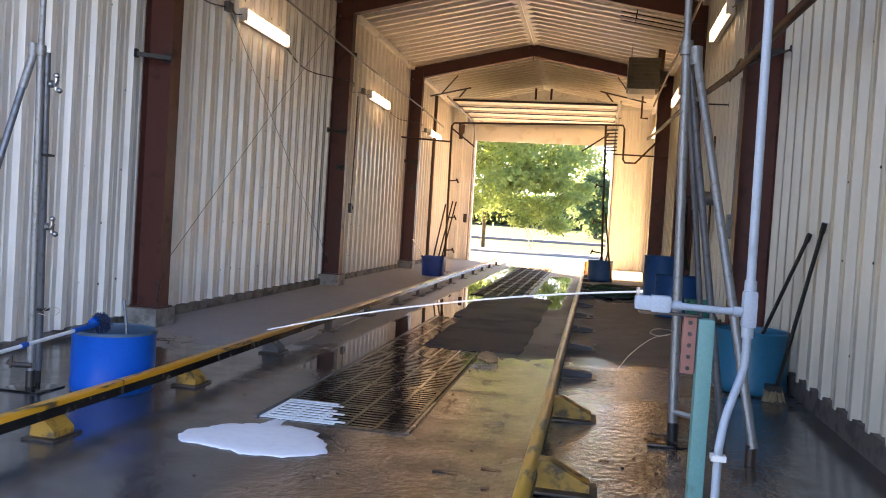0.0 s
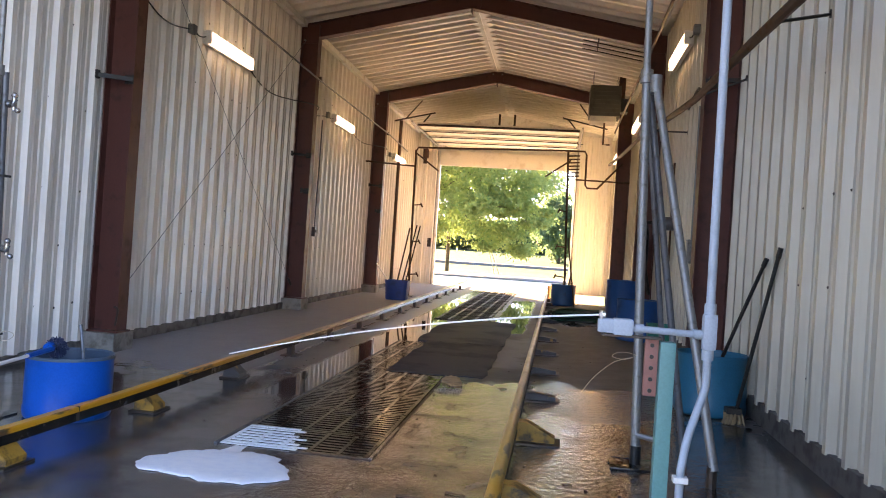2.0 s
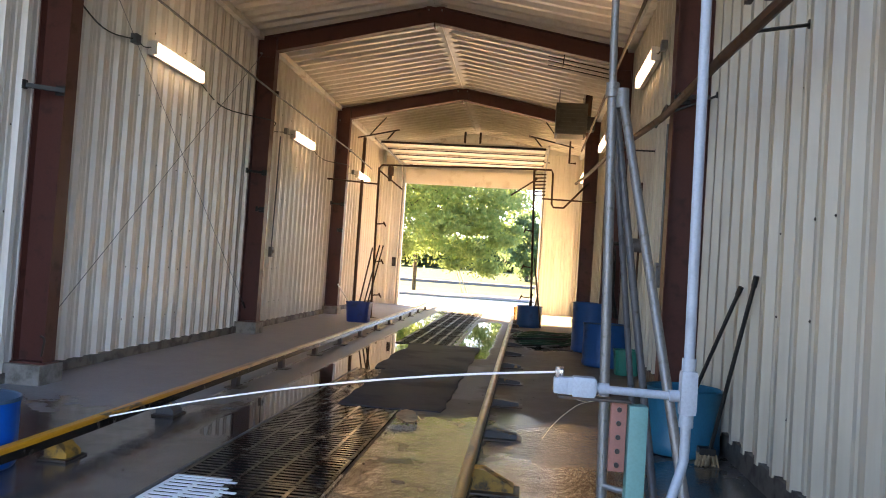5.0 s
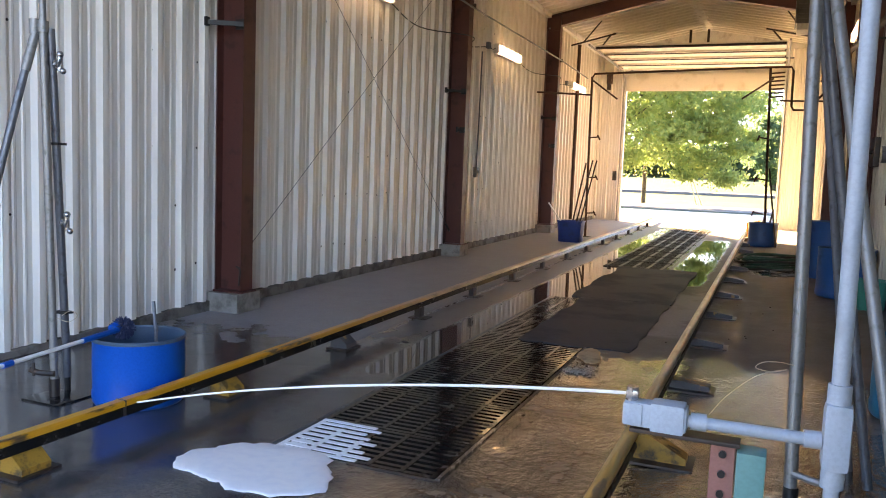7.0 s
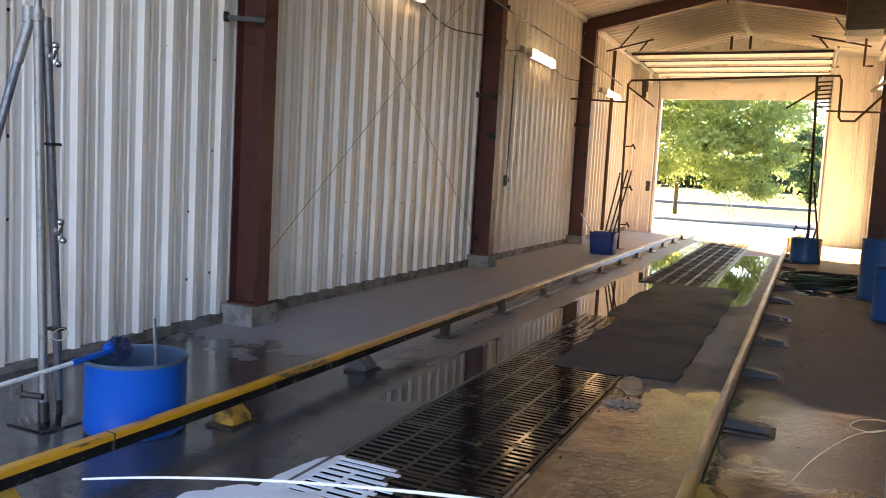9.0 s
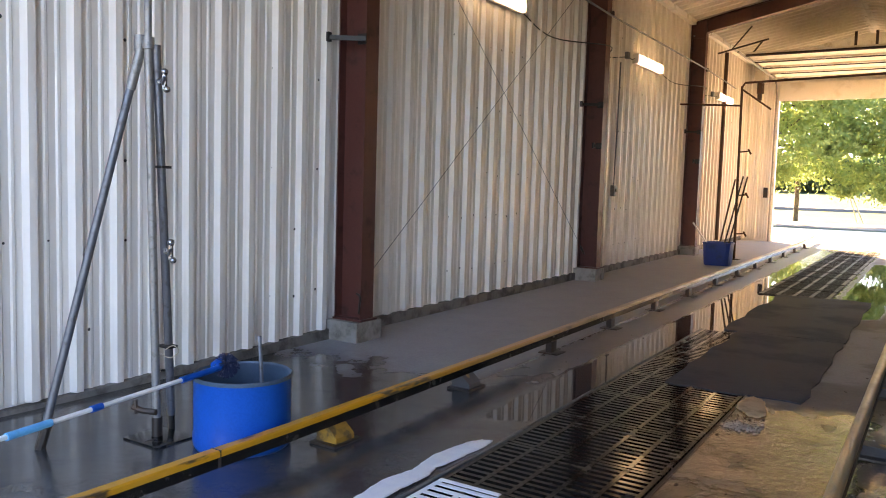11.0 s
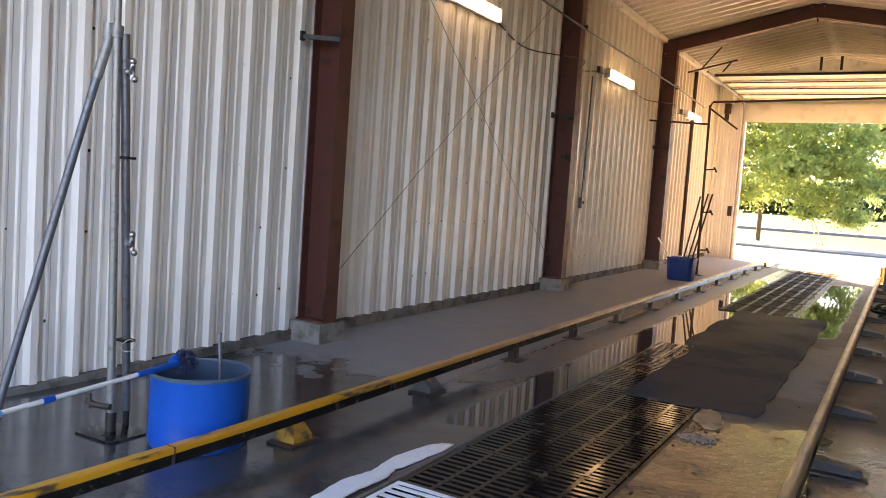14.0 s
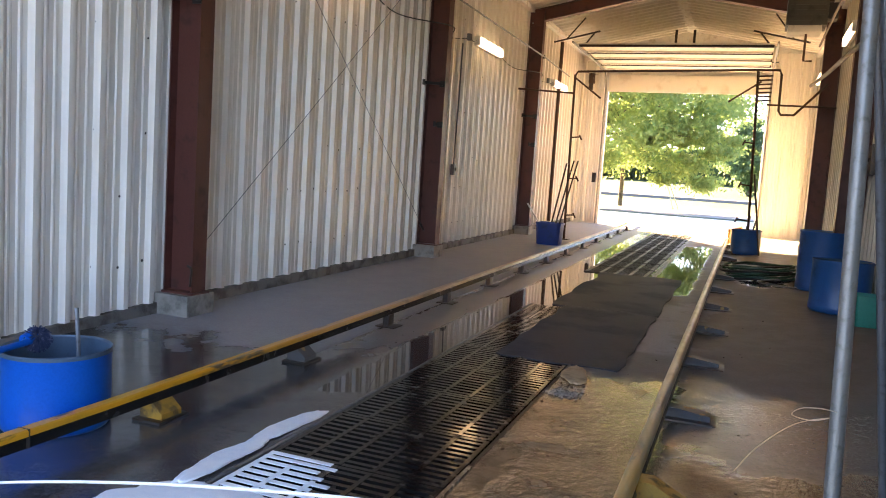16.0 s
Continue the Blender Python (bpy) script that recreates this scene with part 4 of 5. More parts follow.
# ---------- foam ----------
def blob(name, cx, cy, rx, ry, rot, seed, height, mat, label, cat):
    rr = random.Random(seed)
    ph = [rr.uniform(0, 6.28) for _ in range(6)]
    bm = bmesh.new()
    n = 72
    rings = []
    for f, h in ((1.0, 0.0), (0.985, 0.6), (0.95, 0.95), (0.6, 1.0), (0.25, 1.0)):
        ring = []
        for k in range(n):
            a = 2 * math.pi * k / n
            r = 1 + 0.13 * math.sin(2 * a + ph[0]) + 0.08 * math.sin(3 * a + ph[1]) + 0.05 * math.sin(5 * a + ph[2]) + 0.03 * math.sin(11 * a + ph[3]) + 0.02 * math.sin(19 * a + ph[4]) + 0.015 * math.sin(31 * a + ph[5])
            u, v = rx * r * f * math.cos(a), ry * r * f * math.sin(a)
            x, y = cx + u * math.cos(rot) - v * math.sin(rot), cy + u * math.sin(rot) + v * math.cos(rot)
            ring.append(bm.verts.new((x, y, fz(x, y) + 0.003 + height * h)))
        rings.append(ring)
    for u, v in zip(rings, rings[1:]):
        for k in range(n):
            bm.faces.new((u[k], u[(k + 1) % n], v[(k + 1) % n], v[k]))
    bm.faces.new(rings[-1])
    o = part(name, bm, mat, smooth=True)
    return tagged(o, label, cat)


puddle = blob("foam_puddle", -2.41, 4.74, 0.4, 0.36, -0.1, 3, 0.008, FOAM, "white soap foam lying on the wet floor", "foam")
drift = [blob("foam_strip", -2.5, 4.86, 0.08, 0.34, -0.06, s, 0.01, FOAM, "thin strip of white foam drifting along the drain", "foam") for s in (5, 6)]

# ---------- drums and tubs ----------
def drum(at, r, h, mat, label, cat="drum", inside=INNER, cut=0.0, water=0.6):
    t = thing("plastic_drum" if cat == "drum" else "plastic_tub", at, label, cat)
    prof = [(r * 0.94, 0.0), (r * 0.985, 0.02), (r, 0.05), (r, 0.085), (r * 0.982, 0.1), (r * 0.99, h * 0.5), (r * 0.985, h - 0.03), (r, h - 0.015), (r * 1.004, h), (r * 0.975, h)]
    part("shell", lathe(prof, at, 40, None, True), mat, t, smooth=True)
    part("lining", lathe([(r * 0.972, h), (r * 0.955, h * 0.6), (r * 0.93, 0.03), (0.02, 0.03)], at, 32), inside, t, smooth=True)
    part("rim", lathe([(r * 0.97, h - 0.004), (r * 1.012, h - 0.012), (r * 1.015, h + 0.004), (r * 0.99, h + 0.012), (r * 0.97, h)], at, 40), inside if cut else mat, t, "pale cut rim" if cut else "")
    part("water", lathe([(r * 0.95, h * water), (0.01, h * water + 0.001)], at, 24), PIT, t, "dirty water in the drum")
    return t


dz0 = fz(-3.9, 5.55)
drum((-3.93, 5.54, dz0), 0.295, 0.435, BLUE, "bright blue cut-down plastic drum with a pale rim", cut=1)
st = thing("stirring_stick", (-3.98, 5.75, 0.3), "grey stick standing in the blue drum", "stick")
part("stick", tube([(-3.88, 5.66, 0.08), (-3.95, 5.71, 0.45), (-4.0, 5.74, 0.63)], 0.012, None, 8), DGALV, st)
drum((0.85, 7.32, fz(0.85, 7.3)), 0.3, 0.5, TEALD, "teal blue cut-down plastic drum against the wall", cut=1, inside=TEALD)


def bin_(at, w, d, h, mat, label):
    """A tapered square bin with a rolled rim."""
    t = thing("plastic_bin", at, label, "bin")
    bm = bmesh.new()
    rings = []
    for s, z in ((0.86, 0.0), (0.9, 0.03), (1.0, h - 0.03), (1.04, h - 0.03), (1.04, h), (0.97, h), (0.85, 0.04)):
        ring = []
        for k in range(24):
            a = 2 * math.pi * (k + 0.5) / 24
            c, q = math.cos(a), math.sin(a)
            e = (abs(c) ** 5 + abs(q) ** 5) ** (-1 / 5)
            ring.append(bm.verts.new((at[0] + c * e * s * w / 2, at[1] + q * e * s * d / 2, at[2] + z)))
        rings.append(ring)
    for u, v in zip(rings, rings[1:]):
        for k in range(24):
            bm.faces.new((u[k], u[(k + 1) % 24], v[(k + 1) % 24], v[k]))
    bm.faces.new(rings[0][::-1])
    bm.faces.new(rings[-1])
    part("shell", bm, mat, t)
    bm = lathe([(w * 0.4, h * 0.7), (0.01, h * 0.7)], at, 16)
    part("contents", bm, PIT, t)
    return t


tl = bin_((-4.27, 18.75, fz(-4.3, 18.7)), 0.56, 0.5, 0.47, DBLUE, "dark blue plastic bin holding poles")
for p, q in (((-4.35, 18.7, 0.4), (-4.85, 18.9, 1.0)), ((-4.2, 18.75, 0.4), (-4.05, 19.6, 2.0)), ((-4.12, 18.75, 0.4), (-3.98, 19.7, 2.0))):
    s = thing("wash_pole", p, "thin pole standing in a dark blue bin" if q[2] > 1.5 else "short pale pole standing in a bin", "pole")
    part("shaft", rod(p, q, 0.018, None, None, 8), BLACK if q[2] > 1.5 else WHITEP, s)
drum((-0.32, 20.35, fz(-0.3, 20.3)), 0.31, 0.52, MIDBLUE, "blue plastic drum beside the spray mast", "tub")
for x in (-0.4, -0.26):
    s = thing("wash_pole", (x, 20.3, 0.4), "short dark handle standing in the blue drum", "pole")
    part("shaft", rod((x, 20.3, 0.4), (x + 0.12, 20.5, 1.05), 0.02, None, None, 8), BLACK, s)
drum((0.72, 14.75, fz(0.7, 14.7)), 0.33, 0.85, MIDBLUE, "tall blue plastic drum against the wall")
drum((0.78, 12.75, fz(0.8, 12.7)), 0.34, 0.62, MIDBLUE, "blue plastic drum against the wall")
bin_((0.98, 11.85, fz(1.0, 11.8)), 0.34, 0.36, 0.34, GREENP, "small green plastic crate beside the blue drums")

# long pole brush resting on the blue drum
pb = thing("pole_brush", (-3.95, 5.3, 0.48), "white and blue telescopic pole brush lying across the drum", "brush")
A, B = Vector((-4.0, 5.42, 0.485)), Vector((-3.52, 2.2, 0.42))
part("shaft", rod(A, B, 0.0125, None, None, 10), WHITEP, pb)
for u, v, m, r in ((0.0, 0.1, BLUE, 0.019), (0.27, 0.29, BLUE, 0.018), (0.36, 0.43, LBLUE, 0.019), (0.66, 0.69, BLUE, 0.018)):
    part("sleeve", rod(A.lerp(B, u), A.lerp(B, v), r, None, None, 10), m, pb)
part("head", rod((-4.02, 5.4, 0.49), (-4.03, 5.47, 0.51), 0.035, None, None, 12), BLUE, pb)
rngb = random.Random(2)
bm = bmesh.new()
for i in range(320):
    d = Vector((rngb.gauss(0, 1), rngb.gauss(0, 1), rngb.gauss(0, 1))).normalized()
    c0 = Vector((-4.0, 5.47, 0.505))
    beam(c0 + d * 0.02, c0 + d * rngb.uniform(0.06, 0.085) - Vector((0, 0, 0.015)), 0.005, 0.005, bm, (0.3, 1, 0.2))
part("bristles", bm, BRISTLE, pb)

# ---------- west spray mast ----------
def ball(at, r):
    bm = bmesh.new()
    bmesh.ops.create_uvsphere(bm, u_segments=12, v_segments=8, radius=r)
    bmesh.ops.translate(bm, verts=bm.verts, vec=at)
    return bm


def valve(at, s, parent):
    x, y, z = at
    v = part("valve", rod((x + s * 0.02, y, z), (x + s * 0.1, y - 0.03, z), 0.016, None, None, 10), CHROME, parent, "chrome spray valve")
    part("collar", rod((x + s * 0.035, y - 0.005, z), (x + s * 0.05, y - 0.01, z), 0.027, None, None, 12), CHROME, v)
    part("body", rod((x + s * 0.1, y - 0.03, z - 0.05), (x + s * 0.1, y - 0.03, z + 0.045), 0.015, None, None, 10), CHROME, v)
    part("knob", ball((x + s * 0.1, y - 0.03, z + 0.055), 0.022), CHROME, v)
    part("nozzle", ball((x + s * 0.135, y - 0.04, z - 0.05), 0.02), CHROME, v)
    part("lever", rod((x + s * 0.1, y - 0.045, z - 0.02), (x + s * 0.14, y - 0.06, z + 0.02), 0.008, None, None, 6), DGALV, v)


mw = thing("spray_mast", (-4.4, 5.28, 0), "galvanised spray mast with valves and a sloping brace", "spray mast", "spray masts")
part("post", rod((-4.428, 5.298, 0.0), (-4.408, 5.22, 2.42), 0.025, None, None, 14), GALV, mw)
part("upper_pipe", rod((-4.408, 5.22, 2.38), (-4.37, 5.19, 4.9), 0.021, None, None, 12), GALV, mw)
part("spray_pipe", rod((-4.485, 5.45, 0.1), (-4.39, 5.262, 2.4), 0.026, None, None, 14), DGALV, mw)
part("pipe_foot", rod((-4.49, 5.456, 0.0), (-4.485, 5.45, 0.12), 0.02, None, None, 10), BLACK, mw)
part("foot_sleeve", rod((-4.428, 5.298, 0.0), (-4.428, 5.298, 0.13), 0.033, None, None, 12), RUST, mw)
part("base_plate", bx(-4.56, -4.24, 5.15, 5.43, 0.0, 0.012, None, 0.003), IRON, mw)
part("brace", rod((-4.46, 5.2, 2.36), (-4.77, 4.76, 0.06), 0.024, None, None, 12), DGALV, mw)
part("brace_sleeve", rod((-4.45, 5.21, 2.4), (-4.49, 5.157, 2.13), 0.0285, None, None, 12), GALV, mw, "peeling white sleeve")
part("brace_foot", rod((-4.78, 4.75, 0.0), (-4.757, 4.78, 0.14), 0.03, None, None, 10), RUST, mw)
bm = rod((-4.455, 5.2, 2.36), (-4.455, 5.2, 2.45), 0.034, None, None, 12)
rod((-4.405, 5.22, 2.37), (-4.405, 5.22, 2.44), 0.034, bm, None, 12)
part("clamp", bm, GALV, mw)
for z in (2.18, 1.17):
    valve((-4.475 + 0.038 * z, 5.44 - 0.075 * z, z), 1, mw)
for z in (1.68, 0.56):
    part("coupling", bx(-4.52 + 0.04 * z, -4.42 + 0.04 * z, 5.4 - 0.075 * z, 5.47 - 0.075 * z, z - 0.008, z + 0.008), BLACK, mw)
part("drain_cock", tube([(-4.4, 5.27, 0.17), (-4.5, 5.24, 0.17), (-4.56, 5.22, 0.19)], 0.02, None, 8), RUST, mw)
part("cock_handle", rod((-4.53, 5.22, 0.15), (-4.53, 5.22, 0.24), 0.012, None, None, 6), RUST, mw)
part("tie_wire", tube(smooth_line([(-4.36, 5.3, 0.56), (-4.28, 5.3, 0.6), (-4.2, 5.28, 0.58), (-4.24, 5.25, 0.54), (-4.36, 5.26, 0.55)]), 0.0025, None, 5), WIRE, mw)

# ---------- east spray mast ----------
z0 = fz(0.06, 5.5)
me_ = thing("spray_mast", (0.06, 5.5, z0), "galvanised spray mast with two sloping braces", "spray mast", "spray masts")
part("post", rod((0.06, 5.5, z0), (-0.0, 5.72, 2.65), 0.03, None, None, 14), GALV, me_)
part("upper_pipe", rod((0.0, 5.72, 2.6), (-0.05, 5.8, 5.3), 0.024, None, None, 12), GALV, me_)
part("foot_sleeve", rod((0.06, 5.5, z0), (0.06, 5.5, z0 + 0.13), 0.034, None, None, 12), BLACK, me_)
part("base_plate", bx(-0.1, 0.22, 5.36, 5.64, z0 + 0.0, z0 + 0.014, None, 0.003), IRON, me_)
part("brace", rod((0.06, 5.7, 2.59), (0.46, 5.06, fz(0.46, 5) + 0.1), 0.028, None, None, 12), GALV, me_)
part("brace", rod((0.03, 5.76, 2.53), (0.42, 5.9, fz(0.42, 5.9) + 0.02), 0.024, None, None, 12), DGALV, me_)
part("brace", rod((0.02, 5.78, 2.53), (0.36, 6.2, fz(0.36, 6.2)), 0.02, None, None, 12), DGALV, me_)
part("brace_foot", rod((0.45, 5.07, fz(0.46, 5)), (0.45, 5.07, fz(0.46, 5) + 0.12), 0.03, None, None, 10), RUST, me_)
bm = rod((0.0, 5.71, 2.57), (0.0, 5.71, 2.66), 0.042, None, None, 14)
rod((0.065, 5.69, 2.5), (0.06, 5.7, 2.62), 0.04, bm, None, 14)
part("clamp", bm, GALV, me_)
part("drain_cock", tube([(0.06, 5.5, z0 + 0.2), (0.14, 5.47, z0 + 0.19), (0.21, 5.44, z0 + 0.19)], 0.018, None, 8), GALV, me_)
part("tie_wire", tube(smooth_line([(0.03, 5.5, 0.77), (-0.03, 5.44, 0.79), (-0.1, 5.4, 0.79), (-0.13, 5.38, 0.765), (-0.06, 5.4, 0.75), (0.0, 5.42, 0.765), (-0.12, 5.38, 0.73), (-0.24, 5.34, 0.63), (-0.31, 5.3, 0.54)]), 0.002, None, 5), WIRE, me_, "loop of pale wire")

# ---------- limit switch with a long whip, on conduit ----------
lim = thing("limit_switch", (-0.14, 3.2, fz(-0.1, 3.2)), "grey limit switch with long white whip on a teal post", "limit switch")
part("post", bx(-0.135, -0.082, 3.17, 3.23, fz(-0.1, 3.2), 1.082, None, 0.006), TEALP, lim, "teal painted steel post")
bm = bx(-0.184, -0.138, 3.2, 3.23, 0.885, 1.086, None, 0.003)
part("strut", bm, PINK, lim, "faded red slotted strut")
for k in range(5):
    part("slot", rod((-0.161, 3.194, 0.905 + 0.04 * k), (-0.161, 3.201, 0.905 + 0.04 * k), 0.0075, None, None, 10), PIT, lim)
part("strut", bx(-0.34, -0.13, 3.178, 3.228, 1.0865, 1.0945, None, 0.002), RUST, lim, "rusty bracket plate under the box")
box = part("switch_box", bx(-0.345, -0.23, 3.178, 3.222, 1.098, 1.148, None, 0.008), GREYPVC, lim)
part("lid", bx(-0.3, -0.235, 3.174, 3.226, 1.094, 1.152, None, 0.006), GREYPVC, box)
part("head", bx(-0.355, -0.315, 3.174, 3.226, 1.1, 1.146, None, 0.008), GREYPVC, box)
part("shaft", rod((-0.34, 3.2, 1.14), (-0.34, 3.2, 1.175), 0.012, None, None, 10), CHROME, box)
part("clamp", bx(-0.352, -0.328, 3.188, 3.212, 1.15, 1.168, None, 0.004), CHROME, box)
whip = [Vector((-0.34, 3.2, 1.16)).lerp(Vector((-1.79, 3.34, 0.882)), t) + Vector((0, 0, 0.13 * t * (1 - t))) for t in (i / 16 for i in range(17))]
part("whip", tube(whip, [0.0036 - 0.0011 * i / 16 for i in range(17)], None, 8), WHITEP, lim, "long white fibreglass whip")
tx = 0.035
part("arm", rod((-0.235, 3.2, 1.12), (tx, 3.23, 1.112), 0.0125, None, None, 12), GREYPVC, lim)
for x in (-0.225, -0.02):
    part("coupling", rod((x, 3.203 + 0.02 * (x > -0.1), 1.12 - 0.006 * (x > -0.1)), (x + 0.03, 3.205 + 0.02 * (x > -0.1), 1.12 - 0.006 * (x > -0.1)), 0.0175, None, None, 12), GREYPVC, lim)
tee = part("tee", bx(tx - 0.024, tx + 0.026, 3.204, 3.256, 1.06, 1.19, None, 0.016), GREYPVC, lim, "grey conduit body")
part("hub", rod((tx, 3.23, 1.185), (tx, 3.23, 1.225), 0.021, None, None, 12), GREYPVC, tee)
part("hub", rod((tx, 3.23, 1.025), (tx, 3.23, 1.065), 0.021, None, None, 12), GREYPVC, tee)
part("conduit", rod((tx, 3.23, 1.2), (0.01, 3.25, 4.9), 0.0155, None, None, 12), GREYPVC, lim)
part("conduit", tube(smooth_line([(tx, 3.23, 1.04), (tx, 3.23, 0.95), (tx - 0.008, 3.225, 0.9), (tx - 0.055, 3.19, 0.76), (tx - 0.075, 3.16, 0.67), (tx - 0.08, 3.155, 0.6), (tx - 0.08, 3.155, 0.3), (tx - 0.08, 3.155, 0.05)]), 0.0145, None, 12), GREYPVC, lim, smooth=True)
part("strap", bx(tx - 0.105, tx - 0.055, 3.13, 3.175, 0.605, 0.625, None, 0.003), TRIM, lim)

# ---------- brushes leaning on the east wall ----------
def lean(top, low, label, head=None):
    t = thing("wall_brush", low, label, "brush", "leaning brushes")
    part("shaft", rod(low, top, 0.015, None, None, 8), BLACK, t)
    part("grip", rod(Vector(top) + (Vector(low) - Vector(top)) * 0.06, top, 0.02, None, None, 8), BLACK, t)
    if head:
        part("head", bx(head[0] - 0.06, head[0] + 0.06, head[1] - 0.06, head[1] + 0.06, head[2] + 0.08, head[2] + 0.13, None, 0.01), BLACK, t)
        r2 = random.Random(7)
        bm = bmesh.new()
        for i in range(60):
            c = Vector((head[0] + r2.uniform(-0.06, 0.06), head[1] + r2.uniform(-0.06, 0.06), head[2] + 0.09))
            beam(c, c + Vector((r2.uniform(-0.03, 0.03), r2.uniform(-0.03, 0.03), -0.09)), 0.01, 0.01, bm, (1, 0.1, 0))
        part("bristles", bm, TANB, t)


lean((1.14, 6.52, 1.55), (0.97, 6.85, fz(1, 6.8) + 0.12), "black pole brush leaning on the wall, tan bristles down", (0.95, 6.88, fz(1, 6.9)))
lean((1.13, 6.86, 1.47), (0.86, 7.3, 0.42), "black pole leaning on the wall from the teal drum")

# ---------- pipes on the east wall ----------
conduit("air_pipe", [(0.7, 3.6, 2.8), (0.7, 5.87, 2.91), (0.7, 8.2, 2.99), (0.7, 13.65, 3.46), (0.7, 17.5, 3.7), (0.62, 20.4, 3.85)], 0.034, DARKP, "dark brown pipe running along the columns")
conduit("conduit", [(0.72, 5.0, 4.9), (0.72, 8.4, 4.75), (0.72, 14.6, 4.7), (0.72, 20.6, 4.7)], 0.022, DARKP, "dark conduit along the columns below the eave")
conduit("conduit", smooth_line([(1.1, 9.0, 2.4), (1.08, 9.2, 3.1), (1.0, 9.6, 3.35), (1.08, 10.4, 3.6), (1.1, 11.2, 3.5)]), 0.014, BLACK, "curled black cable on the wall", "cable")
for y0, z0_, y1, z1_ in ((5.4, 2.9, 5.76, 3.08), (8.25, 3.02, 8.1, 3.2), (11.5, 3.24, 11.5, 3.24)):
    c = thing("pipe_bracket", (XR, y1, z1_), "black iron arm holding the pipe off the wall", "bracket", "pipe arms")
    part("arm", rod((0.7, y0, z0_), (XR - 0.02, y1, z1_), 0.011, None, None, 6), BLACK, c)
    part("stop", rod((XR - 0.05, y1, z1_), (XR - 0.01, y1, z1_), 0.03, None, None, 8), BLACK, c)
eb = thing("junction_box", (1.1, 10.5, 1.5), "grey switch box with conduit on the wall", "switch")
part("box", bx(1.07, 1.17, 10.4, 10.54, 1.42, 1.72, None, 0.008), DGALV, eb)
part("conduit", rod((1.13, 10.47, 1.72), (1.13, 10.47, 3.4), 0.014), DGALV, eb)
wl = thing("wall_fixture", (1.05, 9.6, 2.9), "small pale metal lamp bracket on the wall", "lamp")
part("plate", bx(1.02, 1.15, 9.5, 9.75, 2.92, 3.0, None, 0.01), TRIM, wl)
part("stem", rod((1.08, 9.6, 2.9), (1.08, 9.6, 2.6), 0.015), DARKP, wl)
hose = thing("black_hose", (0.95, 14.0, 1.2), "black hose looped over the wall above the drums", "hose")
for k in range(3):
    o = 0.12 * k
    part("loop", tube(smooth_line([(0.98, 13.3 + o, 0.9), (0.86, 13.2 + o, 1.5), (0.9, 13.6 + o, 2.0 - o), (1.0, 14.2 + o, 1.9 - o), (1.02, 14.4 + o, 1.2), (1.0, 14.5 + o, 0.6)]), 0.022, None, 8), BLACK, hose, smooth=True)
reel = thing("hose_bracket", (1.0, 14.1, 2.1), "dark steel hose bracket with fittings on the wall", "bracket")
part("plate", bx(1.08, 1.16, 13.8, 14.3, 1.9, 2.3, None, 0.01), RUST, reel)
part("arm", rod((0.86, 14.0, 2.1), (1.1, 14.0, 2.1), 0.03), RUST, reel)
gauge = thing("pressure_gauge", (1.0, 12.2, 2.1), "round grey gauge box on the wall", "gauge")
part("case", rod((1.0, 12.2, 2.0), (1.14, 12.2, 2.0), 0.1, None, None, 20), DGALV, gauge)
part("pipe", rod((1.1, 12.2, 1.4), (1.1, 12.2, 2.9), 0.016), DARKP, gauge)

tp = thing("conduit", (0.7, 5.0, 2.98), "grey pipe branching from the wall pipe and turning up", "pipe")
part("run", tube([(0.72, 5.0, 2.985), (0.35, 5.0, 2.97), (0.305, 5.0, 2.985), (0.285, 5.0, 3.03), (0.28, 5.0, 3.3), (0.26, 5.0, 5.7)], 0.028, None, 10), GALV, tp, smooth=True)
for x in (0.4, 0.68):
    part("coupling", rod((x, 5.0, 2.974), (x + 0.05, 5.0, 2.976), 0.036, None, None, 12), DGALV, tp)
part("clamp", bx(0.585, 0.62, 4.955, 5.045, 2.93, 3.2, None, 0.004), RUST, tp)
for y, z in ((8.22, 3.19),):
    c = thing("pipe_hanger", (0.9, y, z), "black iron bar across the face of a column", "bracket", "column brackets")
    part("arm", beam((0.8, y, z), (1.12, y - 0.02, z + 0.01), 0.03, 0.04), BLACK, c)
    part("plate", bx(0.84, 0.95, y + 0.012, y + 0.085, z - 0.05, z + 0.05), BLACK, c)

# hose heap on the floor
heap = thing("garden_hose", (0.0, 16.2, fz(0, 16.2)), "dark green hose lying in loose coils on wet floor", "hose")
rh = random.Random(11)
for k in range(9):
    cx, cy = -0.05 + rh.uniform(-0.14, 0.14), 15.9 + rh.uniform(-0.2, 0.2)
    pts = []
    a0, r0 = rh.uniform(0, 6), rh.uniform(0.36, 0.6)
    for i in range(26):
        a = a0 + i * 0.27
        x, y = cx + r0 * 1.15 * math.cos(a), cy + r0 * 0.95 * math.sin(a)
        pts.append((x, y, fz(x, y) + 0.022 + 0.022 * k + 0.015 * math.sin(3 * a + k)))
    part("coil", tube(pts, 0.021, None, 7), HOSEG if k % 3 else BLACK, heap, smooth=True)
pts = smooth_line([(0.3, 15.6, fz(0.3, 15.6) + 0.03), (-0.1, 15.2, fz(0, 15.2) + 0.03), (0.2, 14.8, fz(0.2, 14.8) + 0.03), (0.42, 14.6, fz(0.4, 14.6) + 0.03)])
part("tail", tube(pts, 0.016, None, 7), DGALV, heap, smooth=True)

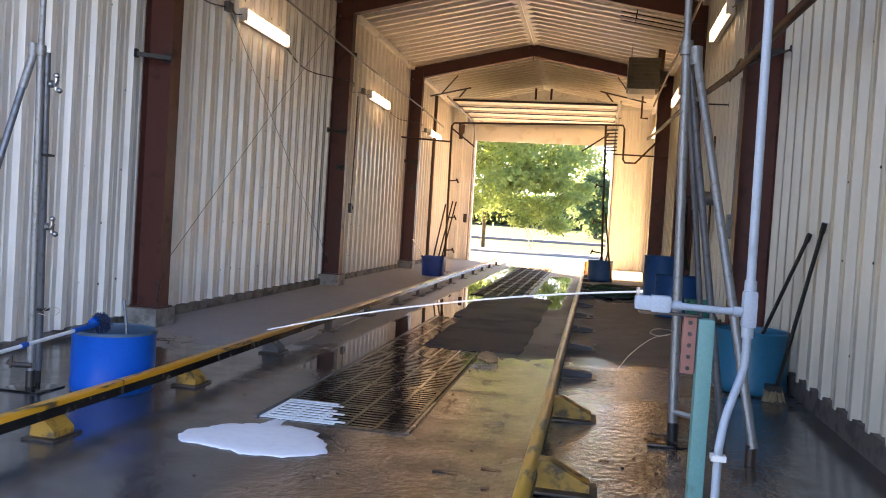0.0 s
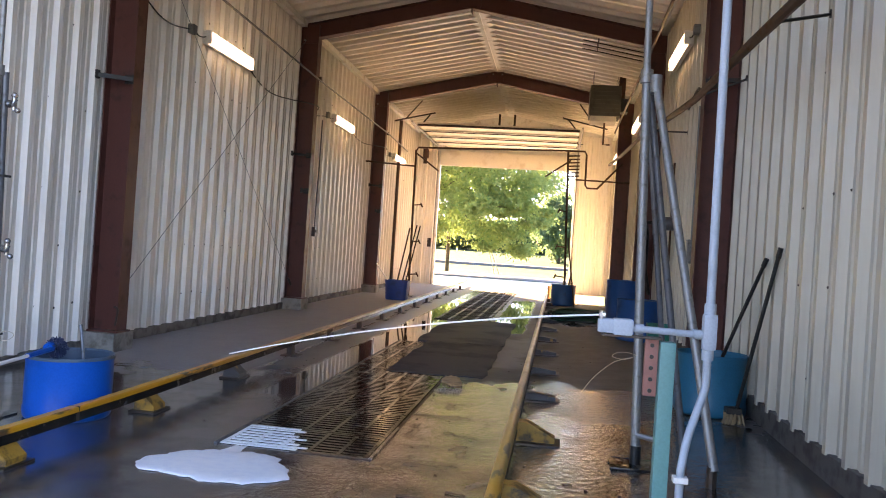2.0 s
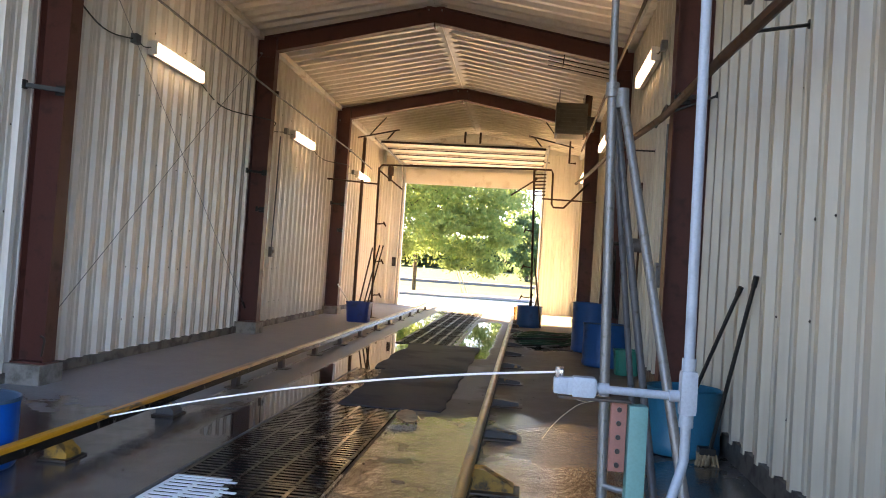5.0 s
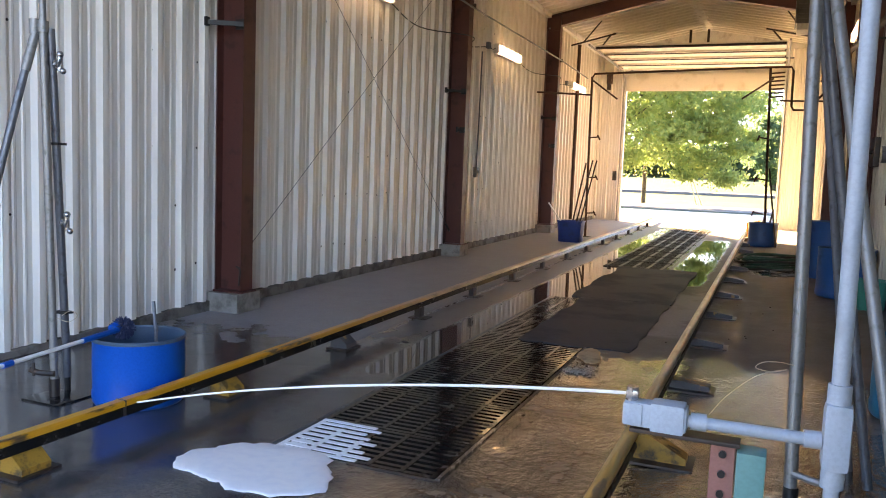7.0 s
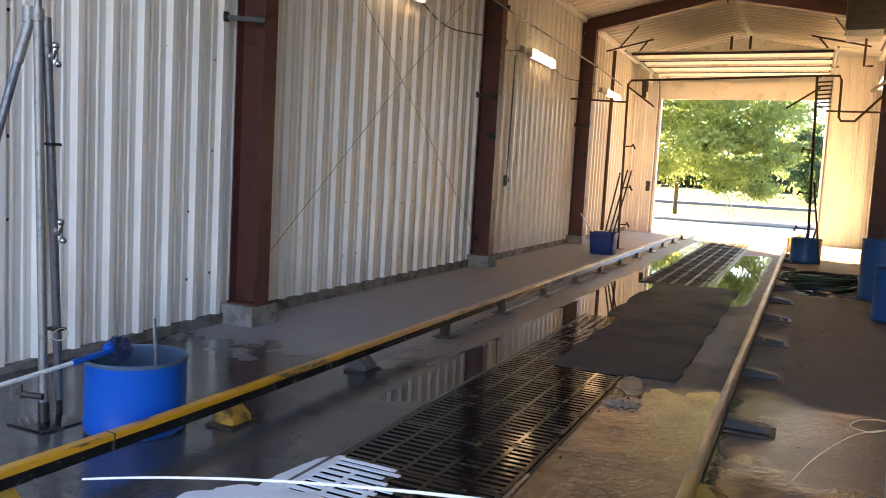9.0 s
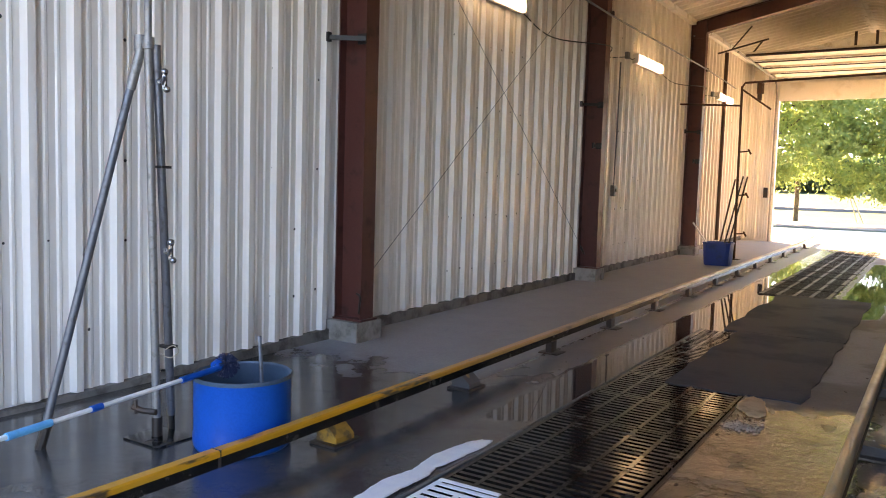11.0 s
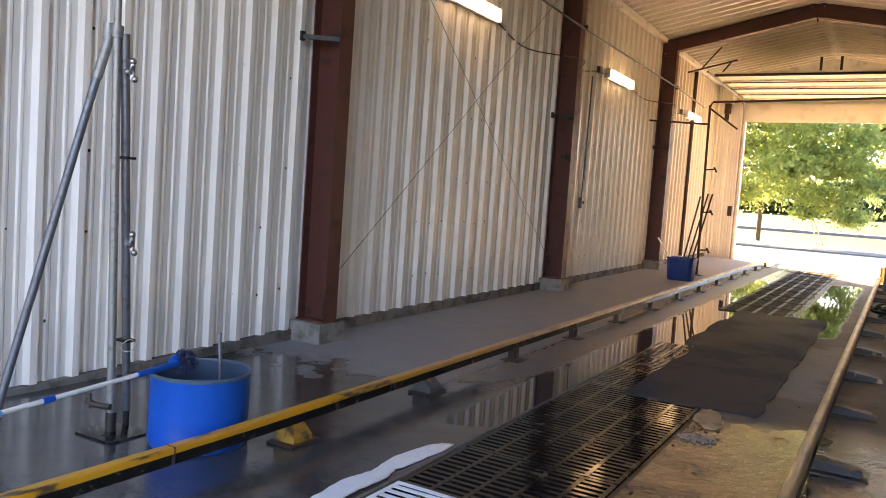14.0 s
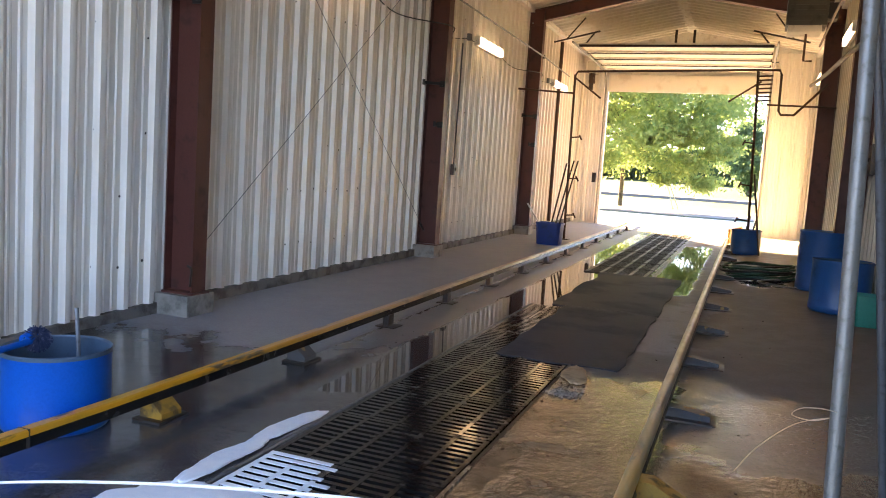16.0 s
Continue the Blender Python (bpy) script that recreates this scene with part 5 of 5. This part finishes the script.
# ---------- unit heater ----------
ht = thing("unit_heater", (0.36, 18.8, 4.7), "dark grey-green unit heater hung under the roof", "heater")
part("case", bx(-0.02, 0.68, 18.42, 19.1, 4.72, 5.42, None, 0.012), HEATG, ht)
part("shroud", bx(0.02, 0.6, 18.46, 19.05, 4.6, 4.722, None, 0.01), CREAM, ht, "pale lower shroud")
for k in range(6):
    part("louvre", bx(0.03, 0.63, 18.405, 18.42, 4.8 + 0.095 * k, 4.85 + 0.095 * k), HEATG, ht)
part("flue", rod((0.7, 18.75, 5.2), (0.72, 18.75, 6.0), 0.08, None, None, 16), DARKP, ht)
part("gas_pipe", tube([(0.35, 18.7, 4.6), (0.35, 18.7, 4.1), (0.5, 18.7, 4.1)], 0.022, None, 8), DARKP, ht)
part("burner", bx(0.68, 0.86, 18.55, 18.9, 4.85, 5.15, None, 0.02), BLACK, ht)
for x in (0.05, 0.6):
    for y in (18.5, 19.0):
        part("hanger_rod", rod((x, y, 5.42), (x, y, roof_z(x)), 0.007, None, None, 6), DGALV, ht)
vb = thing("vent_rack", (-0.1, 5.9, 5.9), "thin dark rods hung below the roof", "rack")
for k in range(3):
    part("rod", rod((-0.3, 15.5 + 0.3 * k, 5.62), (0.9, 15.6 + 0.3 * k, 5.42), 0.012, None, None, 6), RUST, vb)
    part("hanger", rod((0.0, 15.52 + 0.3 * k, 5.56), (0.0, 15.52 + 0.3 * k, roof_z(0.0) + 0.02), 0.008, None, None, 6), RUST, vb)

# ---------- far spray arch ----------
arch = thing("spray_arch", (XM, 20.6, 0), "brown iron pipe spray arch across the bay near the exit", "spray arch")
yb = 20.25
zf = fz(-4.3, yb)
part("mast", rod((-4.28, yb, zf), (-4.32, yb, 3.98), 0.028, None, None, 10), DARKP, arch)
part("mast", rod((-0.28, yb + 0.15, fz(-0.3, yb)), (-0.42, yb, 4.12), 0.028, None, None, 10), DARKP, arch)
part("cross_pipe", tube([(-4.32, yb, 3.95), (-4.26, yb, 4.05), (-0.5, yb, 4.14), (0.0, yb, 4.14), (0.04, yb, 4.05), (0.05, yb, 3.3), (0.1, yb, 3.22), (0.35, yb, 3.22), (0.95, yb + 0.2, 3.9)], 0.025, None, 10), DARKP, arch)
for x, s, zs in ((-4.3, 1, (2.55, 1.6, 0.75)), (-0.34, -1, (2.6, 1.7, 0.95))):
    for z in zs:
        nz = part("nozzle_arm", rod((x, yb, z), (x + s * 0.2, yb - 0.02, z + 0.02), 0.016, None, None, 8), DARKP, arch)
        part("nozzle", rod((x + s * 0.2, yb - 0.06, z + 0.06), (x + s * 0.24, yb + 0.02, z - 0.04), 0.02, None, None, 8), DARKP, nz)
    part("upper_arm", rod((x, yb, 3.9), (x + s * 0.62, yb - 0.1, 3.45), 0.02, None, None, 8), DARKP, arch)
    part("brace", rod((x - s * 0.05, yb, 1.95), (x - s * 0.3, yb - 0.25, fz(x, yb) + 0.02), 0.02, None, None, 8), RUST, arch)
part("wall_tie", rod((-5.58, yb - 0.3, 3.6), (-4.3, yb, 3.56), 0.022, None, None, 8), DARKP, arch)
part("wall_tie", rod((-0.2, yb, 3.42), (1.16, yb + 0.2, 3.42), 0.02, None, None, 8), DARKP, arch)
for k in range(7):
    part("coil_pipe", rod((-0.42, yb - 0.04, 4.0 - 0.085 * k), (-0.12, yb - 0.04, 4.02 - 0.085 * k), 0.018, None, None, 8), DARKP, arch)
part("base_plate", bx(-4.4, -4.16, yb - 0.12, yb + 0.12, zf, zf + 0.015), RUST, arch)
conduit("down_pipe", [(-5.48, 23.6, 0.4), (-5.48, 23.6, 5.3)], 0.05, DARKP, "dark brown pipe standing against the wall near the exit")
sbx = thing("door_control", (-4.9, Y1 - 0.05, 1.5), "small dark push-button box beside the exit", "control box")
part("box", bx(-4.98, -4.86, Y1 - 0.1, Y1 - 0.03, 1.55, 1.85, None, 0.006), RUST, sbx)

# ---------- loose things on the floor ----------
blob("silt_patch", -1.5, 8.32, 0.1, 0.27, 0.1, 12, 0.014, SILT, "tan silt washed up beside the last grate", "silt")
gr = bmesh.new()
rg = random.Random(31)
for i in range(110):
    x, y = -1.46 + rg.gauss(0, 0.06), 7.78 + rg.gauss(0, 0.05)
    s = rg.uniform(0.008, 0.018)
    beam((x, y, fz(x, y) + s * 0.5), (x + s, y + rg.uniform(-s, s), fz(x, y) + s * 0.6), s, s, gr)
part("gravel", gr, CONC, None, "", False, "stuff")["label"] = "small heap of grey gravel beside the grates"
rl = random.Random(21)
dirt = bmesh.new()
for i in range(130):
    x, y = rl.uniform(-3.3, 0.6), rl.uniform(3.0, 12)
    if TRENCH[0] < x < TRENCH[1] and TRENCH[2] < y < TRENCH[3]:
        continue
    if i % 5 == 0:
        x, y = -1.5 + rl.gauss(0, 0.07), 7.9 + rl.gauss(0, 0.2)
    s = rl.uniform(0.003, 0.009)
    a = rl.uniform(0, 3.1)
    z = fz(x, y)
    beam((x, y, z + s * 0.4), (x + s * 2.4 * math.cos(a), y + s * 2.4 * math.sin(a), z + s * 0.4), s, s * 0.8, dirt)
part("floor_debris", dirt, RUST, None, "", False, "stuff")["label"] = "dark crumbs and leaf bits on the wet floor"
for (x, y, l, a) in ((-1.3, 4.55, 0.14, 0.1), (-1.05, 4.7, 0.12, -0.2), (-1.0, 4.35, 0.05, 0.6), (-0.4, 5.0, 0.06, 0.2)):
    tw = tagged(part("twig", rod((x, y, fz(x, y) + 0.006), (x + l * math.cos(a), y + l * math.sin(a), fz(x, y) + 0.008), 0.006, None, 0.003, 6), BARK), "small dark twig on the wet floor", "twig", "twigs")

# ---------- outside: tree, pole, hedge ----------
def leaf_cloud(name, centre, radii, count, size, mat, parent, seed, keep=lambda p: True, clumps=46):
    rr = random.Random(seed)
    heads = []
    while len(heads) < clumps:
        p = Vector((rr.uniform(-1, 1), rr.uniform(-1, 1), rr.uniform(-1, 1)))
        if 0.35 < p.length < 1.0:
            heads.append((Vector(centre) + Vector((p.x * radii[0], p.y * radii[1], p.z * radii[2])), rr.uniform(0.16, 0.3)))
    verts, faces = [], []
    m = min(radii)
    n = 0
    while n < count:
        h, s = rr.choice(heads)
        q = h + Vector((rr.gauss(0, 1) * radii[0], rr.gauss(0, 1) * radii[1], rr.gauss(0, 1) * radii[2] * 0.7)) * (s * 0.55)
        if not keep(q):
            n += 1
            continue
        u = Vector((rr.gauss(0, 1), rr.gauss(0, 1), rr.gauss(0, 0.6))).normalized()
        w = u.orthogonal().normalized()
        w.rotate(Matrix.Rotation(rr.uniform(0, 6.28), 3, u))
        l = size * rr.uniform(0.6, 1.3)
        k = len(verts)
        t = u.cross(w)
        verts += [tuple(q - w * l), tuple(q + t * l * 0.42), tuple(q + w * l), tuple(q - t * l * 0.42 + u * l * 0.12)]
        faces.append((k, k + 1, k + 2, k + 3))
        n += 1
    me = bpy.data.meshes.new(name)
    me.from_pydata(verts, [], faces)
    me.materials.append(mat)
    o = new(name, me)
    o.parent = parent
    ORIGIN[o.name] = ORIGIN[parent.name]
    o.location = tuple(-v for v in ORIGIN[parent.name])
    return o, heads


def tree(at, height, radii, centre, seed, leaves, size, mat, label, clumps=46, droop=None):
    t = thing("tree", at, label, "tree")
    crown, heads = leaf_cloud("crown", centre, radii, leaves, size, mat, t, seed, clumps=clumps)
    if droop:
        o, more = leaf_cloud("bough", droop[0], droop[1], droop[2], size, mat, t, seed + 40, clumps=26)
        heads = heads + more[::2]
    a = Vector(at)
    top = Vector(centre) + Vector((0, 0, radii[2] * 0.5))
    bm = tube([a - Vector((0, 0, 0.2)), a + Vector((0.02, 0, 1.2)), a.lerp(top, 0.5), top], [0.2 * height / 9, 0.15 * height / 9, 0.1 * height / 9, 0.03], None, 10)
    part("trunk", bm, BARK, t, smooth=True)
    rr = random.Random(seed + 1)
    for h, s in heads[::3]:
        p = a.lerp(top, rr.uniform(0.4, 0.85))
        part("limb", tube([p, p.lerp(h, 0.5) + Vector((0, 0, 0.3)), h], [0.06, 0.035, 0.01], None, 5), BARK, t)
    return t


tree((-9.6, 45.0, 0.24), 9.5, (6.7, 5.2, 5.0), (-8.0, 45.5, 6.9), 5, 56000, 0.13, LEAF, "leafy green maple with sunlit yellow-green lower boughs", 120, ((-3.4, 44.6, 3.5), (2.7, 2.4, 1.9), 12000))
tree((-0.4, 86.0, 1.0), 9, (3.4, 3.2, 3.6), (-0.4, 86.0, 5.4), 9, 6500, 0.26, LEAFD, "distant dull green tree on the lawn", 40)
hd = thing("hedge", (0, 118, 2.1), "long dark green belt of trees beyond the lawn", "hedge", "", "stuff")
leaf_cloud("foliage", (-5, 120, 4.6), (48, 3.5, 2.4), 26000, 0.55, LEAFD, hd, 13, clumps=260)
pole = thing("utility_pole", (-7.4, 47.5, 0.2), "weathered grey timber pole beside the road", "pole")
part("shaft", rod((-7.4, 49.2, 0.1), (-7.4, 49.2, 8.5), 0.13, None, 0.1, 12), BARK, pole)
part("wire", tube(smooth_line([(-7.4, 49.2, 6.2), (8, 52, 5.8), (30, 56, 6.4)]), 0.02, None, 5), BLACK, pole)
guy = thing("sapling_stakes", (-4.7, 50, 0.26), "pale leaning stakes on the lawn", "stakes")
for k in range(2):
    part("stake", rod((-4.4 + 0.3 * k, 50, 0.2), (-5.0 + 0.1 * k, 50, 2.1), 0.035, None, None, 6), WIRE, guy)


def motions():
    """The foam creeps towards the drain and a strip of it drifts along the drain's edge."""
    walk(puddle, [(0.0, pose(0, 0, 0)), (3.7, pose(-0.01, 0.03, 0)), (6.3, pose(-0.1, 0.2, 0)), (16.0, pose(-0.11, 0.22, 0))])
    for strip, far in ((drift[0], 0.66), (drift[1], 1.26)):
        walk(strip, [(0.0, pose(0, 0, -0.008 - 0.003 * far)), (3.7, pose(-0.01, 0.03, -0.008 - 0.003 * far)), (6.3, pose(-0.06, 0.2, -0.008 - 0.003 * far)), (7.9, pose(-0.07, 0.21, -0.008 - 0.003 * far)), (9.2, pose(-0.19, 0.2 + 0.4 * far, 0.0)), (10.5, pose(-0.27, far, 0.01)), (16.0, pose(-0.27, far + 0.03, 0.01))])


motions()
